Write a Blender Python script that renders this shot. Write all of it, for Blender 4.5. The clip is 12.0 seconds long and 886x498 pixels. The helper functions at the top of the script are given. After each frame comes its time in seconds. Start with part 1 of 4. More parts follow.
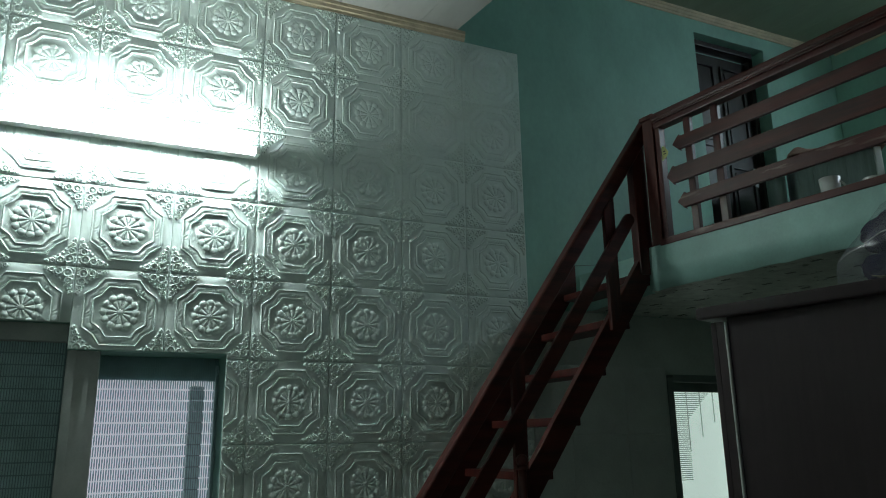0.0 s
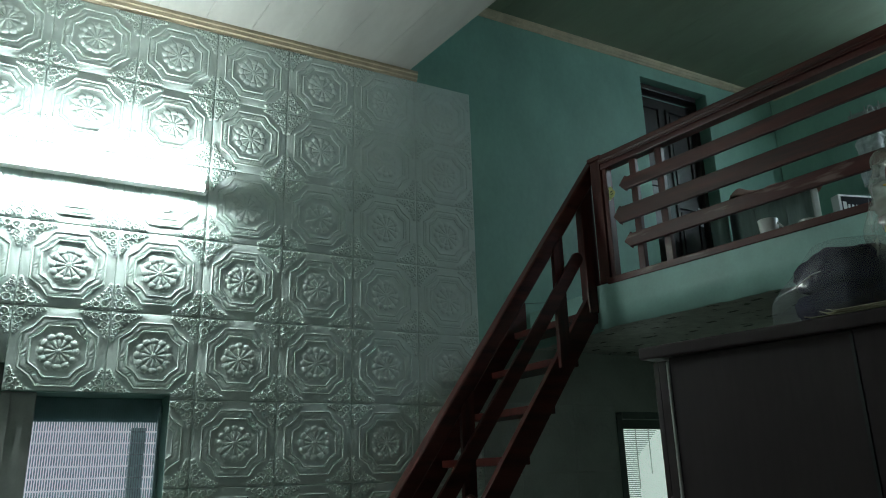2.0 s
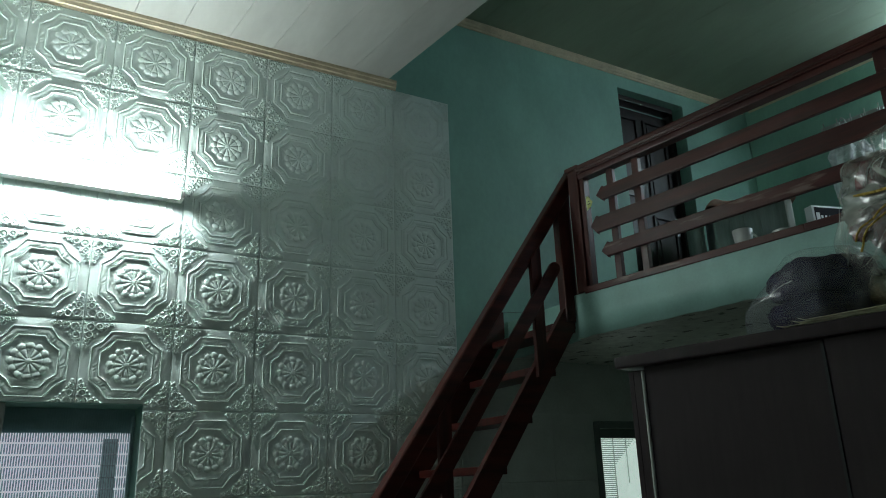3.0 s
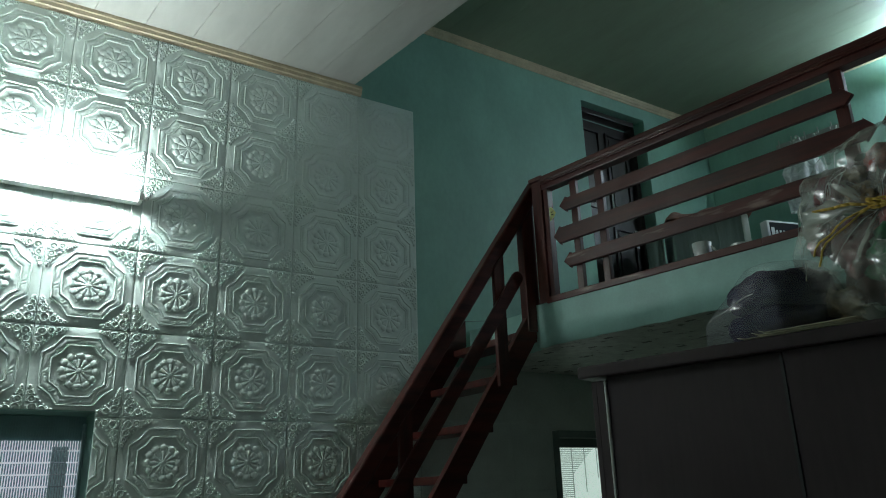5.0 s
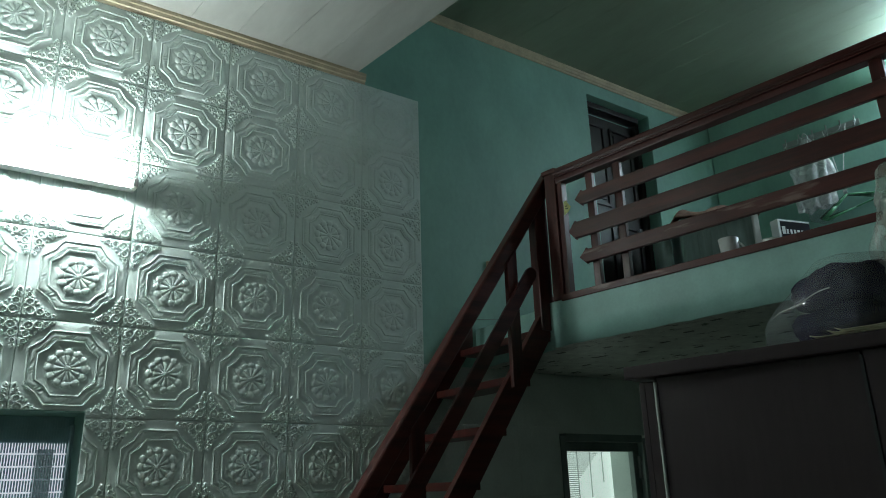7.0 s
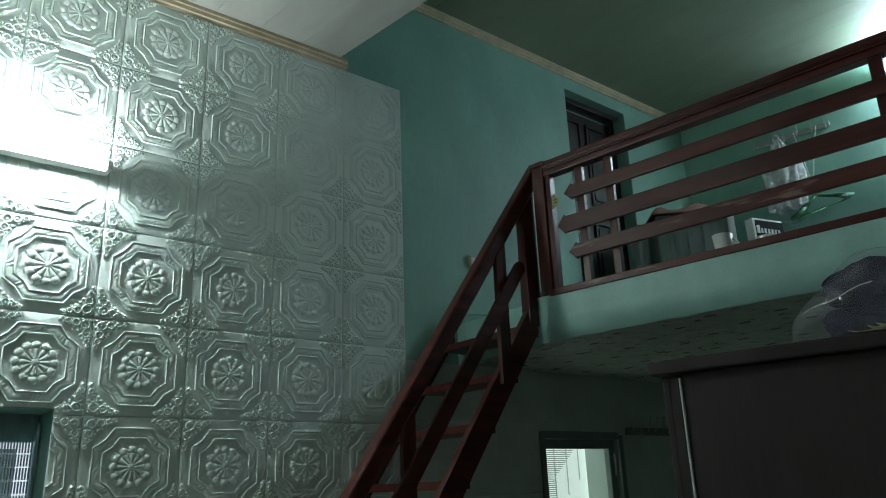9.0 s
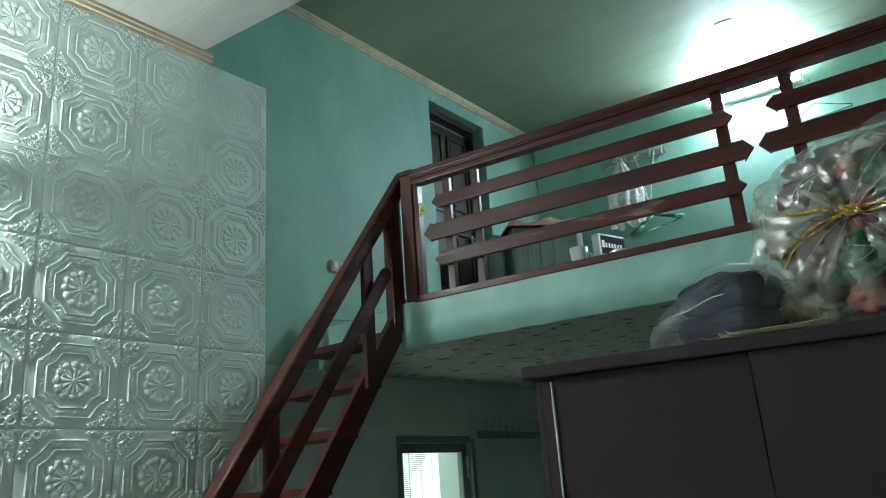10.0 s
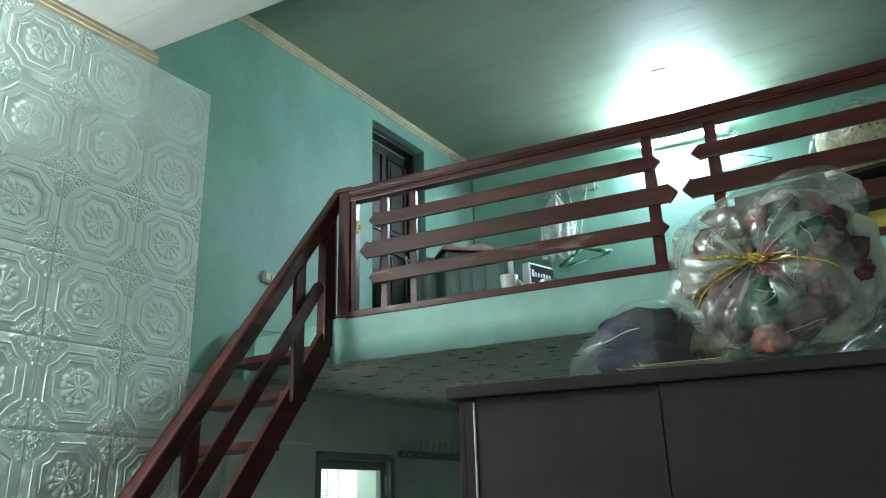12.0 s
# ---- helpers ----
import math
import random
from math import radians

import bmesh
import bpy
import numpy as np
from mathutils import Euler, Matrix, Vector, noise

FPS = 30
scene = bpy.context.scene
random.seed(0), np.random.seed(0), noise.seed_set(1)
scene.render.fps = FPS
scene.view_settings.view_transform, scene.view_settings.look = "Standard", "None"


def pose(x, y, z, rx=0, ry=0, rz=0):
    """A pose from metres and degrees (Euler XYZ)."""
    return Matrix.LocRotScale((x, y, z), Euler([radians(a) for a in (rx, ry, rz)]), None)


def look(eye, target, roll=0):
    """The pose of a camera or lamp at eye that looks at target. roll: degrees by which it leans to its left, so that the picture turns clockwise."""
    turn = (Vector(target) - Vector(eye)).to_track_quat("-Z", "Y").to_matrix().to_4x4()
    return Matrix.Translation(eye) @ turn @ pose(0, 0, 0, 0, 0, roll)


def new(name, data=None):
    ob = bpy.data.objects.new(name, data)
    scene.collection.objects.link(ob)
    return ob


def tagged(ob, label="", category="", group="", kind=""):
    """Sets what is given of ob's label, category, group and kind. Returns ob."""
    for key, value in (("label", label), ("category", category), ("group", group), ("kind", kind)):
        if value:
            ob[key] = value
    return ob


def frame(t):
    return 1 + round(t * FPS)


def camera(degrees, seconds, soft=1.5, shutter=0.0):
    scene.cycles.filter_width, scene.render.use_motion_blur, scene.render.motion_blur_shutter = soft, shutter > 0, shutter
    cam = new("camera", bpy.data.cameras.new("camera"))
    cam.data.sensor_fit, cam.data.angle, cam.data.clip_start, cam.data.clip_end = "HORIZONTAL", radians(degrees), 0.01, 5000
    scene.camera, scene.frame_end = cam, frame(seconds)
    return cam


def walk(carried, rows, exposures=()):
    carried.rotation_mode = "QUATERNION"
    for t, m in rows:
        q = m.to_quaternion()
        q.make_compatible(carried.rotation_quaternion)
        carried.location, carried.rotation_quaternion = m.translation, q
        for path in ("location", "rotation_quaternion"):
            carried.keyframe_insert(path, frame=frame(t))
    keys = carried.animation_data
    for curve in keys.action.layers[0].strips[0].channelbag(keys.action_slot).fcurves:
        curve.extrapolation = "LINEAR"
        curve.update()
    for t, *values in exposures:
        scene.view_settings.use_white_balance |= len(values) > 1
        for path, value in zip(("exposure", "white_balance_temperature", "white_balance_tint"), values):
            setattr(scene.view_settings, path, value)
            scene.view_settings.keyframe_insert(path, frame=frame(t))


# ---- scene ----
cam = camera(61.5, 12.0, soft=1.0, shutter=0.4)
PATH = [
    (0, (0.338, 0.191, 1.613), (1.161, 1.946, 2.109), -0.9),
    (0.5, (0.344, 0.194, 1.617), (1.19, 1.931, 2.134), -1.0),
    (1, (0.355, 0.188, 1.618), (1.22, 1.907, 2.162), -1.1),
    (1.5, (0.357, 0.179, 1.625), (1.247, 1.878, 2.193), -1.3),
    (2, (0.359, 0.168, 1.626), (1.278, 1.846, 2.21), -1.6),
    (2.5, (0.37, 0.167, 1.627), (1.313, 1.826, 2.225), -1.8),
    (3, (0.372, 0.167, 1.626), (1.335, 1.812, 2.232), -1.9),
    (5, (0.361, 0.184, 1.63), (1.412, 1.768, 2.253), -1.9),
    (5.5, (0.351, 0.22, 1.634), (1.422, 1.791, 2.255), -1.9),
    (6, (0.343, 0.257, 1.64), (1.42, 1.823, 2.261), -1.8),
    (6.5, (0.328, 0.346, 1.646), (1.418, 1.901, 2.274), -1.8),
    (7, (0.332, 0.447, 1.66), (1.427, 1.999, 2.284), -1.8),
    (8.8, (0.262, 0.645, 1.676), (1.452, 2.133, 2.289), -2.1),
    (9, (0.238, 0.659, 1.677), (1.442, 2.134, 2.29), -2.2),
    (9.5, (0.172, 0.701, 1.678), (1.535, 2.032, 2.285), -3.8),
    (10, (0.139, 0.723, 1.674), (1.633, 1.906, 2.281), -4.1),
    (10.5, (0.107, 0.723, 1.674), (1.623, 1.867, 2.301), -3.3),
    (11, (0.086, 0.707, 1.672), (1.624, 1.802, 2.332), -2.5),
    (11.5, (0.076, 0.693, 1.658), (1.643, 1.743, 2.324), -2.1),
    (12, (0.073, 0.685, 1.652), (1.661, 1.711, 2.302), -1.8),
]
walk(cam, [(t, look(eye, target, roll)) for t, eye, target, roll in PATH],
     exposures=[(0.0, -0.1), (3.0, -0.08), (7.0, 0.05), (9.0, 0.2), (9.5, 0.5), (10.0, 1.31), (11.0, 1.55), (12.0, 1.76)])

# ---- world and light ----
world = bpy.data.worlds.new("world")
scene.world = world
world.use_nodes = True
world.node_tree.nodes["Background"].inputs[0].default_value = (0.5, 0.6, 0.7, 1)
world.node_tree.nodes["Background"].inputs[1].default_value = 0.3
TUBE_WALL, TUBE_LOFT, DAY = 230.0, 290.0, 0.75

# ---- materials ----


def material(name, color, rough=0.6, metal=0.0, var=0.12, scale=6.0, fine=90.0, bump=0.15, tint=None, stretch=(1, 1, 1), coat=0.0,
             spec=0.5, random_tone=0.0):
    """A surface with blotches at one scale and grain at another."""
    m = bpy.data.materials.new(name)
    m.use_nodes = True
    nt = m.node_tree
    b = nt.nodes["Principled BSDF"]
    b.inputs["Roughness"].default_value = rough
    b.inputs["Metallic"].default_value = metal
    b.inputs["Coat Weight"].default_value = coat
    b.inputs["Specular IOR Level"].default_value = spec
    tc = nt.nodes.new("ShaderNodeTexCoord")
    mp = nt.nodes.new("ShaderNodeMapping")
    mp.inputs["Scale"].default_value = stretch
    nt.links.new(tc.outputs["Object"], mp.inputs[0])
    big = nt.nodes.new("ShaderNodeTexNoise")
    big.inputs["Scale"].default_value = scale
    big.inputs["Detail"].default_value = 5
    small = nt.nodes.new("ShaderNodeTexNoise")
    small.inputs["Scale"].default_value = fine
    small.inputs["Detail"].default_value = 4
    nt.links.new(mp.outputs[0], big.inputs["Vector"])
    nt.links.new(mp.outputs[0], small.inputs["Vector"])
    ramp = nt.nodes.new("ShaderNodeValToRGB")
    lo = [c * (1 - 2.2 * var) for c in color]
    hi = [min(1, c * (1 + 1.4 * var)) for c in (tint or color)]
    ramp.color_ramp.elements[0].position, ramp.color_ramp.elements[1].position = 0.3, 0.72
    ramp.color_ramp.elements[0].color, ramp.color_ramp.elements[1].color = (*lo, 1), (*hi, 1)
    mix = nt.nodes.new("ShaderNodeMath")
    mix.operation = "MULTIPLY_ADD"
    mix.inputs[1].default_value = 0.25
    nt.links.new(small.outputs[0], mix.inputs[0])
    sc = nt.nodes.new("ShaderNodeMath")
    sc.operation = "MULTIPLY"
    sc.inputs[1].default_value = 0.75
    nt.links.new(big.outputs[0], sc.inputs[0])
    nt.links.new(sc.outputs[0], mix.inputs[2])
    nt.links.new(mix.outputs[0], ramp.inputs[0])
    out = ramp.outputs[0]
    if random_tone:
        oi = nt.nodes.new("ShaderNodeObjectInfo")
        mr = nt.nodes.new("ShaderNodeMapRange")
        mr.inputs["To Min"].default_value, mr.inputs["To Max"].default_value = 1 - random_tone, 1 + random_tone
        nt.links.new(oi.outputs["Random"], mr.inputs[0])
        hs = nt.nodes.new("ShaderNodeHueSaturation")
        nt.links.new(mr.outputs[0], hs.inputs["Value"])
        nt.links.new(out, hs.inputs["Color"])
        out = hs.outputs[0]
    nt.links.new(out, b.inputs["Base Color"])
    rr = nt.nodes.new("ShaderNodeMapRange")
    rr.inputs["To Min"].default_value, rr.inputs["To Max"].default_value = max(0, rough - 0.08), min(1, rough + 0.08)
    nt.links.new(big.outputs[0], rr.inputs[0])
    nt.links.new(rr.outputs[0], b.inputs["Roughness"])
    if bump:
        bp = nt.nodes.new("ShaderNodeBump")
        bp.inputs["Strength"].default_value = bump
        bp.inputs["Distance"].default_value = 0.004
        nt.links.new(mix.outputs[0], bp.inputs["Height"])
        nt.links.new(bp.outputs[0], b.inputs["Normal"])
    return m


def glowing(name, color, strength):
    m = bpy.data.materials.new(name)
    m.use_nodes = True
    b = m.node_tree.nodes["Principled BSDF"]
    b.inputs["Base Color"].default_value = (0.8, 0.8, 0.8, 1)
    b.inputs["Emission Color"].default_value = (*color, 1)
    b.inputs["Emission Strength"].default_value = strength
    return m


def film(name, color, veil=(0.05, 0.5), rough=0.15, gloss=0.1, cells=9.0, centre=None, plain=False, bump=0.9):
    """Thin plastic film: clear with milky folds and a gloss; the folds run outward from centre (y, z) where one is given."""
    m = bpy.data.materials.new(name)
    m.use_nodes = True
    nt = m.node_tree
    body = nt.nodes["Principled BSDF"]
    body.inputs["Base Color"].default_value = (*color, 1)
    body.inputs["Roughness"].default_value = 0.35
    clear = nt.nodes.new("ShaderNodeBsdfTransparent")
    shine = nt.nodes.new("ShaderNodeBsdfGlossy")
    shine.inputs["Roughness"].default_value = rough
    m1, m2 = nt.nodes.new("ShaderNodeMixShader"), nt.nodes.new("ShaderNodeMixShader")
    nt.links.new(clear.outputs[0], m1.inputs[1])
    nt.links.new(body.outputs[0], m1.inputs[2])
    nt.links.new(m1.outputs[0], m2.inputs[1])
    nt.links.new(shine.outputs[0], m2.inputs[2])
    nt.links.new(m2.outputs[0], nt.nodes["Material Output"].inputs[0])
    m2.inputs[0].default_value = gloss
    if plain:
        m1.inputs[0].default_value = veil[1]
        return m
    tc = nt.nodes.new("ShaderNodeTexCoord")
    where = tc.outputs["Object"]
    n = nt.nodes.new("ShaderNodeTexNoise")
    n.inputs["Scale"].default_value = cells
    n.inputs["Detail"].default_value = 3
    n.inputs["Distortion"].default_value = 0.8
    nt.links.new(where, n.inputs["Vector"])
    height = n.outputs[0]
    if centre:
        off = nt.nodes.new("ShaderNodeVectorMath")
        off.operation = "SUBTRACT"
        off.inputs[1].default_value = (0, *centre)
        flat = nt.nodes.new("ShaderNodeVectorMath")
        flat.operation = "MULTIPLY"
        flat.inputs[1].default_value = (0.0, 1.0, 1.0)
        way = nt.nodes.new("ShaderNodeVectorMath")
        way.operation = "NORMALIZE"
        slow = nt.nodes.new("ShaderNodeVectorMath")
        slow.operation = "MULTIPLY_ADD"
        slow.inputs[1].default_value = (1.6, 1.6, 1.6)
        rays = nt.nodes.new("ShaderNodeTexNoise")
        rays.inputs["Scale"].default_value = 2.1
        rays.inputs["Detail"].default_value = 4
        nt.links.new(where, off.inputs[0])
        nt.links.new(off.outputs[0], flat.inputs[0])
        nt.links.new(flat.outputs[0], way.inputs[0])
        nt.links.new(where, slow.inputs[0])
        nt.links.new(way.outputs[0], slow.inputs[2])
        nt.links.new(slow.outputs[0], rays.inputs["Vector"])
        both = nt.nodes.new("ShaderNodeMath")
        both.operation = "MULTIPLY_ADD"
        both.inputs[1].default_value = 0.35
        nt.links.new(height, both.inputs[0])
        scaled = nt.nodes.new("ShaderNodeMath")
        scaled.operation = "MULTIPLY"
        scaled.inputs[1].default_value = 0.65
        nt.links.new(rays.outputs[0], scaled.inputs[0])
        nt.links.new(scaled.outputs[0], both.inputs[2])
        height = both.outputs[0]
    milk = nt.nodes.new("ShaderNodeMapRange")
    milk.inputs["From Min"].default_value, milk.inputs["From Max"].default_value = 0.44, 0.64
    milk.inputs["To Min"].default_value, milk.inputs["To Max"].default_value = veil
    nt.links.new(height, milk.inputs[0])
    nt.links.new(milk.outputs[0], m1.inputs[0])
    bp = nt.nodes.new("ShaderNodeBump")
    bp.inputs["Strength"].default_value = bump
    bp.inputs["Distance"].default_value = 0.03
    nt.links.new(height, bp.inputs["Height"])
    nt.links.new(bp.outputs[0], body.inputs["Normal"])
    nt.links.new(bp.outputs[0], shine.inputs["Normal"])
    return m


def worn_wood(name, color, bare, stretch):
    """Varnished wood with patches rubbed down to pale wood."""
    m = material(name, color, 0.4, var=0.22, scale=3, fine=40, bump=0.06, stretch=stretch, spec=0.35)
    nt = m.node_tree
    b = nt.nodes["Principled BSDF"]
    old = b.inputs["Base Color"].links[0].from_socket
    tc = next(n for n in nt.nodes if n.bl_idname == "ShaderNodeTexCoord")
    mp = nt.nodes.new("ShaderNodeMapping")
    mp.inputs["Scale"].default_value = (4, 20, 26)
    n = nt.nodes.new("ShaderNodeTexNoise")
    n.inputs["Scale"].default_value, n.inputs["Detail"].default_value = 1.0, 6
    r = nt.nodes.new("ShaderNodeMapRange")
    r.inputs["From Min"].default_value, r.inputs["From Max"].default_value = 0.60, 0.70
    mix = nt.nodes.new("ShaderNodeMix")
    mix.data_type = "RGBA"
    mix.inputs[7].default_value = (*bare, 1)
    nt.links.new(tc.outputs["Object"], mp.inputs[0])
    nt.links.new(mp.outputs[0], n.inputs["Vector"])
    nt.links.new(n.outputs[0], r.inputs[0])
    nt.links.new(r.outputs[0], mix.inputs[0])
    nt.links.new(old, mix.inputs[6])
    nt.links.new(mix.outputs[2], b.inputs["Base Color"])
    return m


PANEL = material("white_pressed_panel", (0.76, 0.865, 0.815), 0.5, var=0.05, scale=3, fine=60, bump=0.06, random_tone=0.015, spec=0.12)
PANEL_GREY = material("painted_over_panel", (0.58, 0.65, 0.61), 0.55, var=0.08, scale=4, bump=0.1)
GREEN = material("green_wall_paint", (0.262, 0.49, 0.405), 0.55, var=0.09, scale=2.6, fine=38, bump=0.25, tint=(0.272, 0.50, 0.415), stretch=(1, 1, 0.6))
GREY_WALL = material("grey_green_wall_paint", (0.58, 0.66, 0.61), 0.6, var=0.1, scale=2.5, fine=50, bump=0.2)
FACE = material("loft_edge_paint", (0.34, 0.58, 0.52), 0.5, var=0.09, scale=5, fine=70, bump=0.25)
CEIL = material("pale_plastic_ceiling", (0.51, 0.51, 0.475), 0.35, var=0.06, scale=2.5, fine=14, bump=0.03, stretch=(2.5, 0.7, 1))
# same planks as CEIL; the weaker light over the loft is in the colour
CEIL_LOFT_DIM = material("dimmed_plastic_ceiling", (0.255, 0.315, 0.235), 0.5, spec=0.25, var=0.05, scale=2.5, fine=14, bump=0.03, stretch=(2.5, 0.7, 1))
CORNICE = material("cream_cornice", (0.62, 0.52, 0.36), 0.5, var=0.12, scale=9, bump=0.1)
SOFFIT = material("grey_foil_soffit", (0.46, 0.50, 0.44), 0.30, var=0.22, scale=16, fine=90, bump=0.35)
DASH = material("dark_dash", (0.035, 0.035, 0.03), 0.5, var=0.1)
PLASTER = material("ragged_plaster", (0.5, 0.52, 0.48), 0.8, var=0.2, scale=30, bump=0.6)
WOOD = material("red_brown_varnished_wood", (0.085, 0.0175, 0.0135), 0.36, var=0.3, scale=3, fine=40, bump=0.06, stretch=(7, 7, 0.5), spec=0.4)
WOOD_X = material("red_brown_varnished_wood_long", (0.085, 0.0175, 0.0135), 0.36, var=0.3, scale=3, fine=40, bump=0.06, stretch=(0.5, 7, 7), spec=0.4)
WORN = worn_wood("worn_varnished_wood", (0.085, 0.0175, 0.0135), (0.22, 0.13, 0.11), (0.5, 7, 7))
DARKDOOR = material("dark_brown_door_wood", (0.028, 0.020, 0.020), 0.35, var=0.25, scale=5, bump=0.1, stretch=(6, 6, 1), coat=0.3)
WARDROBE = material("dark_brown_laminate", (0.046, 0.034, 0.036), 0.5, var=0.06, scale=7, fine=120, bump=0.04, stretch=(8, 8, 1), spec=0.16)
ALU = material("brushed_aluminium", (0.75, 0.75, 0.73), 0.32, 0.9, var=0.06, bump=0.02)
STEEL = material("dull_steel", (0.45, 0.47, 0.46), 0.35, 0.9, var=0.08, bump=0.03)
GREYFRAME = material("grey_painted_metal_frame", (0.42, 0.45, 0.42), 0.5, var=0.08, scale=8, bump=0.08)
SHUTTER = material("dark_green_grey_shutter", (0.33, 0.50, 0.51), 0.5, var=0.1, scale=12, bump=0.05)
GREENFRAME = material("grey_green_door_paint", (0.20, 0.25, 0.23), 0.5, var=0.1, scale=8, bump=0.1)
WHITE_PLASTIC = material("white_plastic", (0.78, 0.79, 0.77), 0.35, var=0.04, bump=0.02)
FLOOR = material("beige_floor_tile", (0.38, 0.36, 0.32), 0.3, var=0.1, scale=5, bump=0.03)
ROOMWALL = material("pale_room_wall", (0.47, 0.54, 0.51), 0.6, var=0.07, scale=3, bump=0.15)
# paler copy of SHUTTER, to make up for the weak light in its recess
SHUTTER_LIFTED = material("lifted_teal_shutter", (0.42, 0.62, 0.62), 0.5, var=0.1, scale=12, bump=0.05)
# colour of the shade seen through the slots
SLOT_SHADE = material("slot_shade_backing", (0.22, 0.33, 0.33), 0.6, var=0.1, scale=12, bump=0.05)
BLIND = film("pale_blind_slat", (0.45, 0.58, 0.54), (0.4, 0.42), gloss=0.02, plain=True)
BLACK = material("black_plastic", (0.02, 0.02, 0.022), 0.4, var=0.1, bump=0.02)
TUBE = glowing("lit_tube_wall", (0.87, 1.0, 1.0), TUBE_WALL)
TUBE2 = glowing("lit_tube_loft", (0.82, 1.0, 1.17), TUBE_LOFT)
DAYLIGHT = glowing("daylight_outside", (0.82, 0.88, 1.0), DAY)
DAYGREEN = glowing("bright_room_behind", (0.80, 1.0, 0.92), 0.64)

# ---- mesh helpers ----


def box(bm, c, s, rz=0.0, m=None):
    """A box round c with the sizes s, turned by rz degrees."""
    mat = Matrix.Translation(c) @ Matrix.Rotation(radians(rz), 4, "Z") @ Matrix.Diagonal((*s, 1))
    return bmesh.ops.create_cube(bm, size=1, matrix=(m @ mat if m else mat))["verts"]


def bevel(bm, w=0.004, seg=2):
    bmesh.ops.bevel(bm, geom=bm.edges[:], offset=w, segments=seg, profile=0.6, affect="EDGES")


def prism(bm, pts, z0, z1):
    """An upright prism on the plan points pts."""
    lo = [bm.verts.new((x, y, z0)) for x, y in pts]
    hi = [bm.verts.new((x, y, z1)) for x, y in pts]
    n = len(pts)
    bm.faces.new(lo[::-1]), bm.faces.new(hi)
    for i in range(n):
        bm.faces.new((lo[i], lo[(i + 1) % n], hi[(i + 1) % n], hi[i]))
    bmesh.ops.recalc_face_normals(bm, faces=bm.faces[:])


def slab_xz(bm, pts, y0, y1):
    """A plate with the outline pts in x and z, from y0 to y1."""
    a = [bm.verts.new((x, y0, z)) for x, z in pts]
    b = [bm.verts.new((x, y1, z)) for x, z in pts]
    n = len(pts)
    bm.faces.new(a), bm.faces.new(b[::-1])
    for i in range(n):
        bm.faces.new((a[i], b[i], b[(i + 1) % n], a[(i + 1) % n]))
    bmesh.ops.recalc_face_normals(bm, faces=bm.faces[:])


def cyl(bm, p, q, r, seg=14, r2=None):
    p, q = Vector(p), Vector(q)
    m = Matrix.Translation((p + q) / 2) @ (q - p).to_track_quat("Z", "Y").to_matrix().to_4x4()
    bmesh.ops.create_cone(bm, cap_ends=True, segments=seg, radius1=r, radius2=r if r2 is None else r2, depth=(q - p).length, matrix=m)


def tube_path(bm, pts, r, seg=7):
    for p, q in zip(pts, pts[1:]):
        cyl(bm, p, q, r, seg)


def mesh_of(name, bm, mat, smooth=False):
    me = bpy.data.meshes.new(name)
    bm.to_mesh(me)
    bm.free()
    me.materials.append(mat)
    if smooth:
        me.polygons.foreach_set("use_smooth", [True] * len(me.polygons))
    return me


def part(name, bm, mat, parent=None, label="", smooth=False):
    ob = new(name, mesh_of(name, bm, mat, smooth))
    if parent:
        ob.parent = parent
    return tagged(ob, label)


def thing(name, label, category, group="", at=(0, 0, 0), rz=0.0):
    ob = new(name)
    ob.empty_display_size = 0.05
    ob.matrix_basis = pose(*at, 0, 0, rz)
    return tagged(ob, label, category, group)


def structure(name, bm, mat, label, smooth=False):
    return tagged(part(name, bm, mat, smooth=smooth), label, "", "", "structure")


def boxes(name, mat, items, parent=None, label="", bev=0.0, smooth=False):
    bm = bmesh.new()
    for c, s in items:
        box(bm, c, s)
    if bev:
        bevel(bm, bev)
    return part(name, bm, mat, parent, label, smooth)


def holed_wall(bm, x0, x1, z0, z1, y0, y1, holes):
    """A wall along x with through openings (x0, x1, z0, z1)."""
    xs = sorted({x0, x1, *[v for h in holes for v in h[:2]]})
    for a, b in zip(xs, xs[1:]):
        z = z0
        for h in sorted(holes, key=lambda h: h[2]):
            if h[0] < b - 1e-6 and h[1] > a + 1e-6:
                if h[2] > z:
                    box(bm, ((a + b) / 2, (y0 + y1) / 2, (z + h[2]) / 2), (b - a, y1 - y0, h[2] - z))
                z = h[3]
        if z < z1:
            box(bm, ((a + b) / 2, (y0 + y1) / 2, (z + z1) / 2), (b - a, y1 - y0, z1 - z))


# ---- the plan ----
WALL = 4.2            # plane of the panelled wall
PITCH = 0.432         # one pressed panel
SKEW = math.tan(radians(8))
SLAB_TOP, SLAB_LOW = 2.66, 2.41
CEIL_LOW, CEIL_HIGH = 4.262, 4.945
BACK, WEST = -1.9, -1.7


BEND, BEND_Y = 1.95, 3.40 - 1.95 * math.cos(radians(8))   # where the loft's edge turns a little


def loft_x(y, off=0.0):
    if y > 3.46:
        return 3.215 + off
    return 3.16 + (3.40 - max(y, BEND_Y)) * SKEW + max(0.0, BEND_Y - y) * math.tan(radians(5)) + off


def east_x(y):
    return 6.085 + (4.2 - y) * SKEW


def drop_x(y):
    return 2.335 + (4.2 - y) * 0.125


def on_rail(s, off=0.0, z=0.0):
    """A place s metres along the loft's edge, off metres inward."""
    a = radians(8)
    return Vector((3.16 + s * math.sin(a) + off * math.cos(a), 3.40 - s * math.cos(a) + off * math.sin(a), z))


# ---- structure ----
bm = bmesh.new()
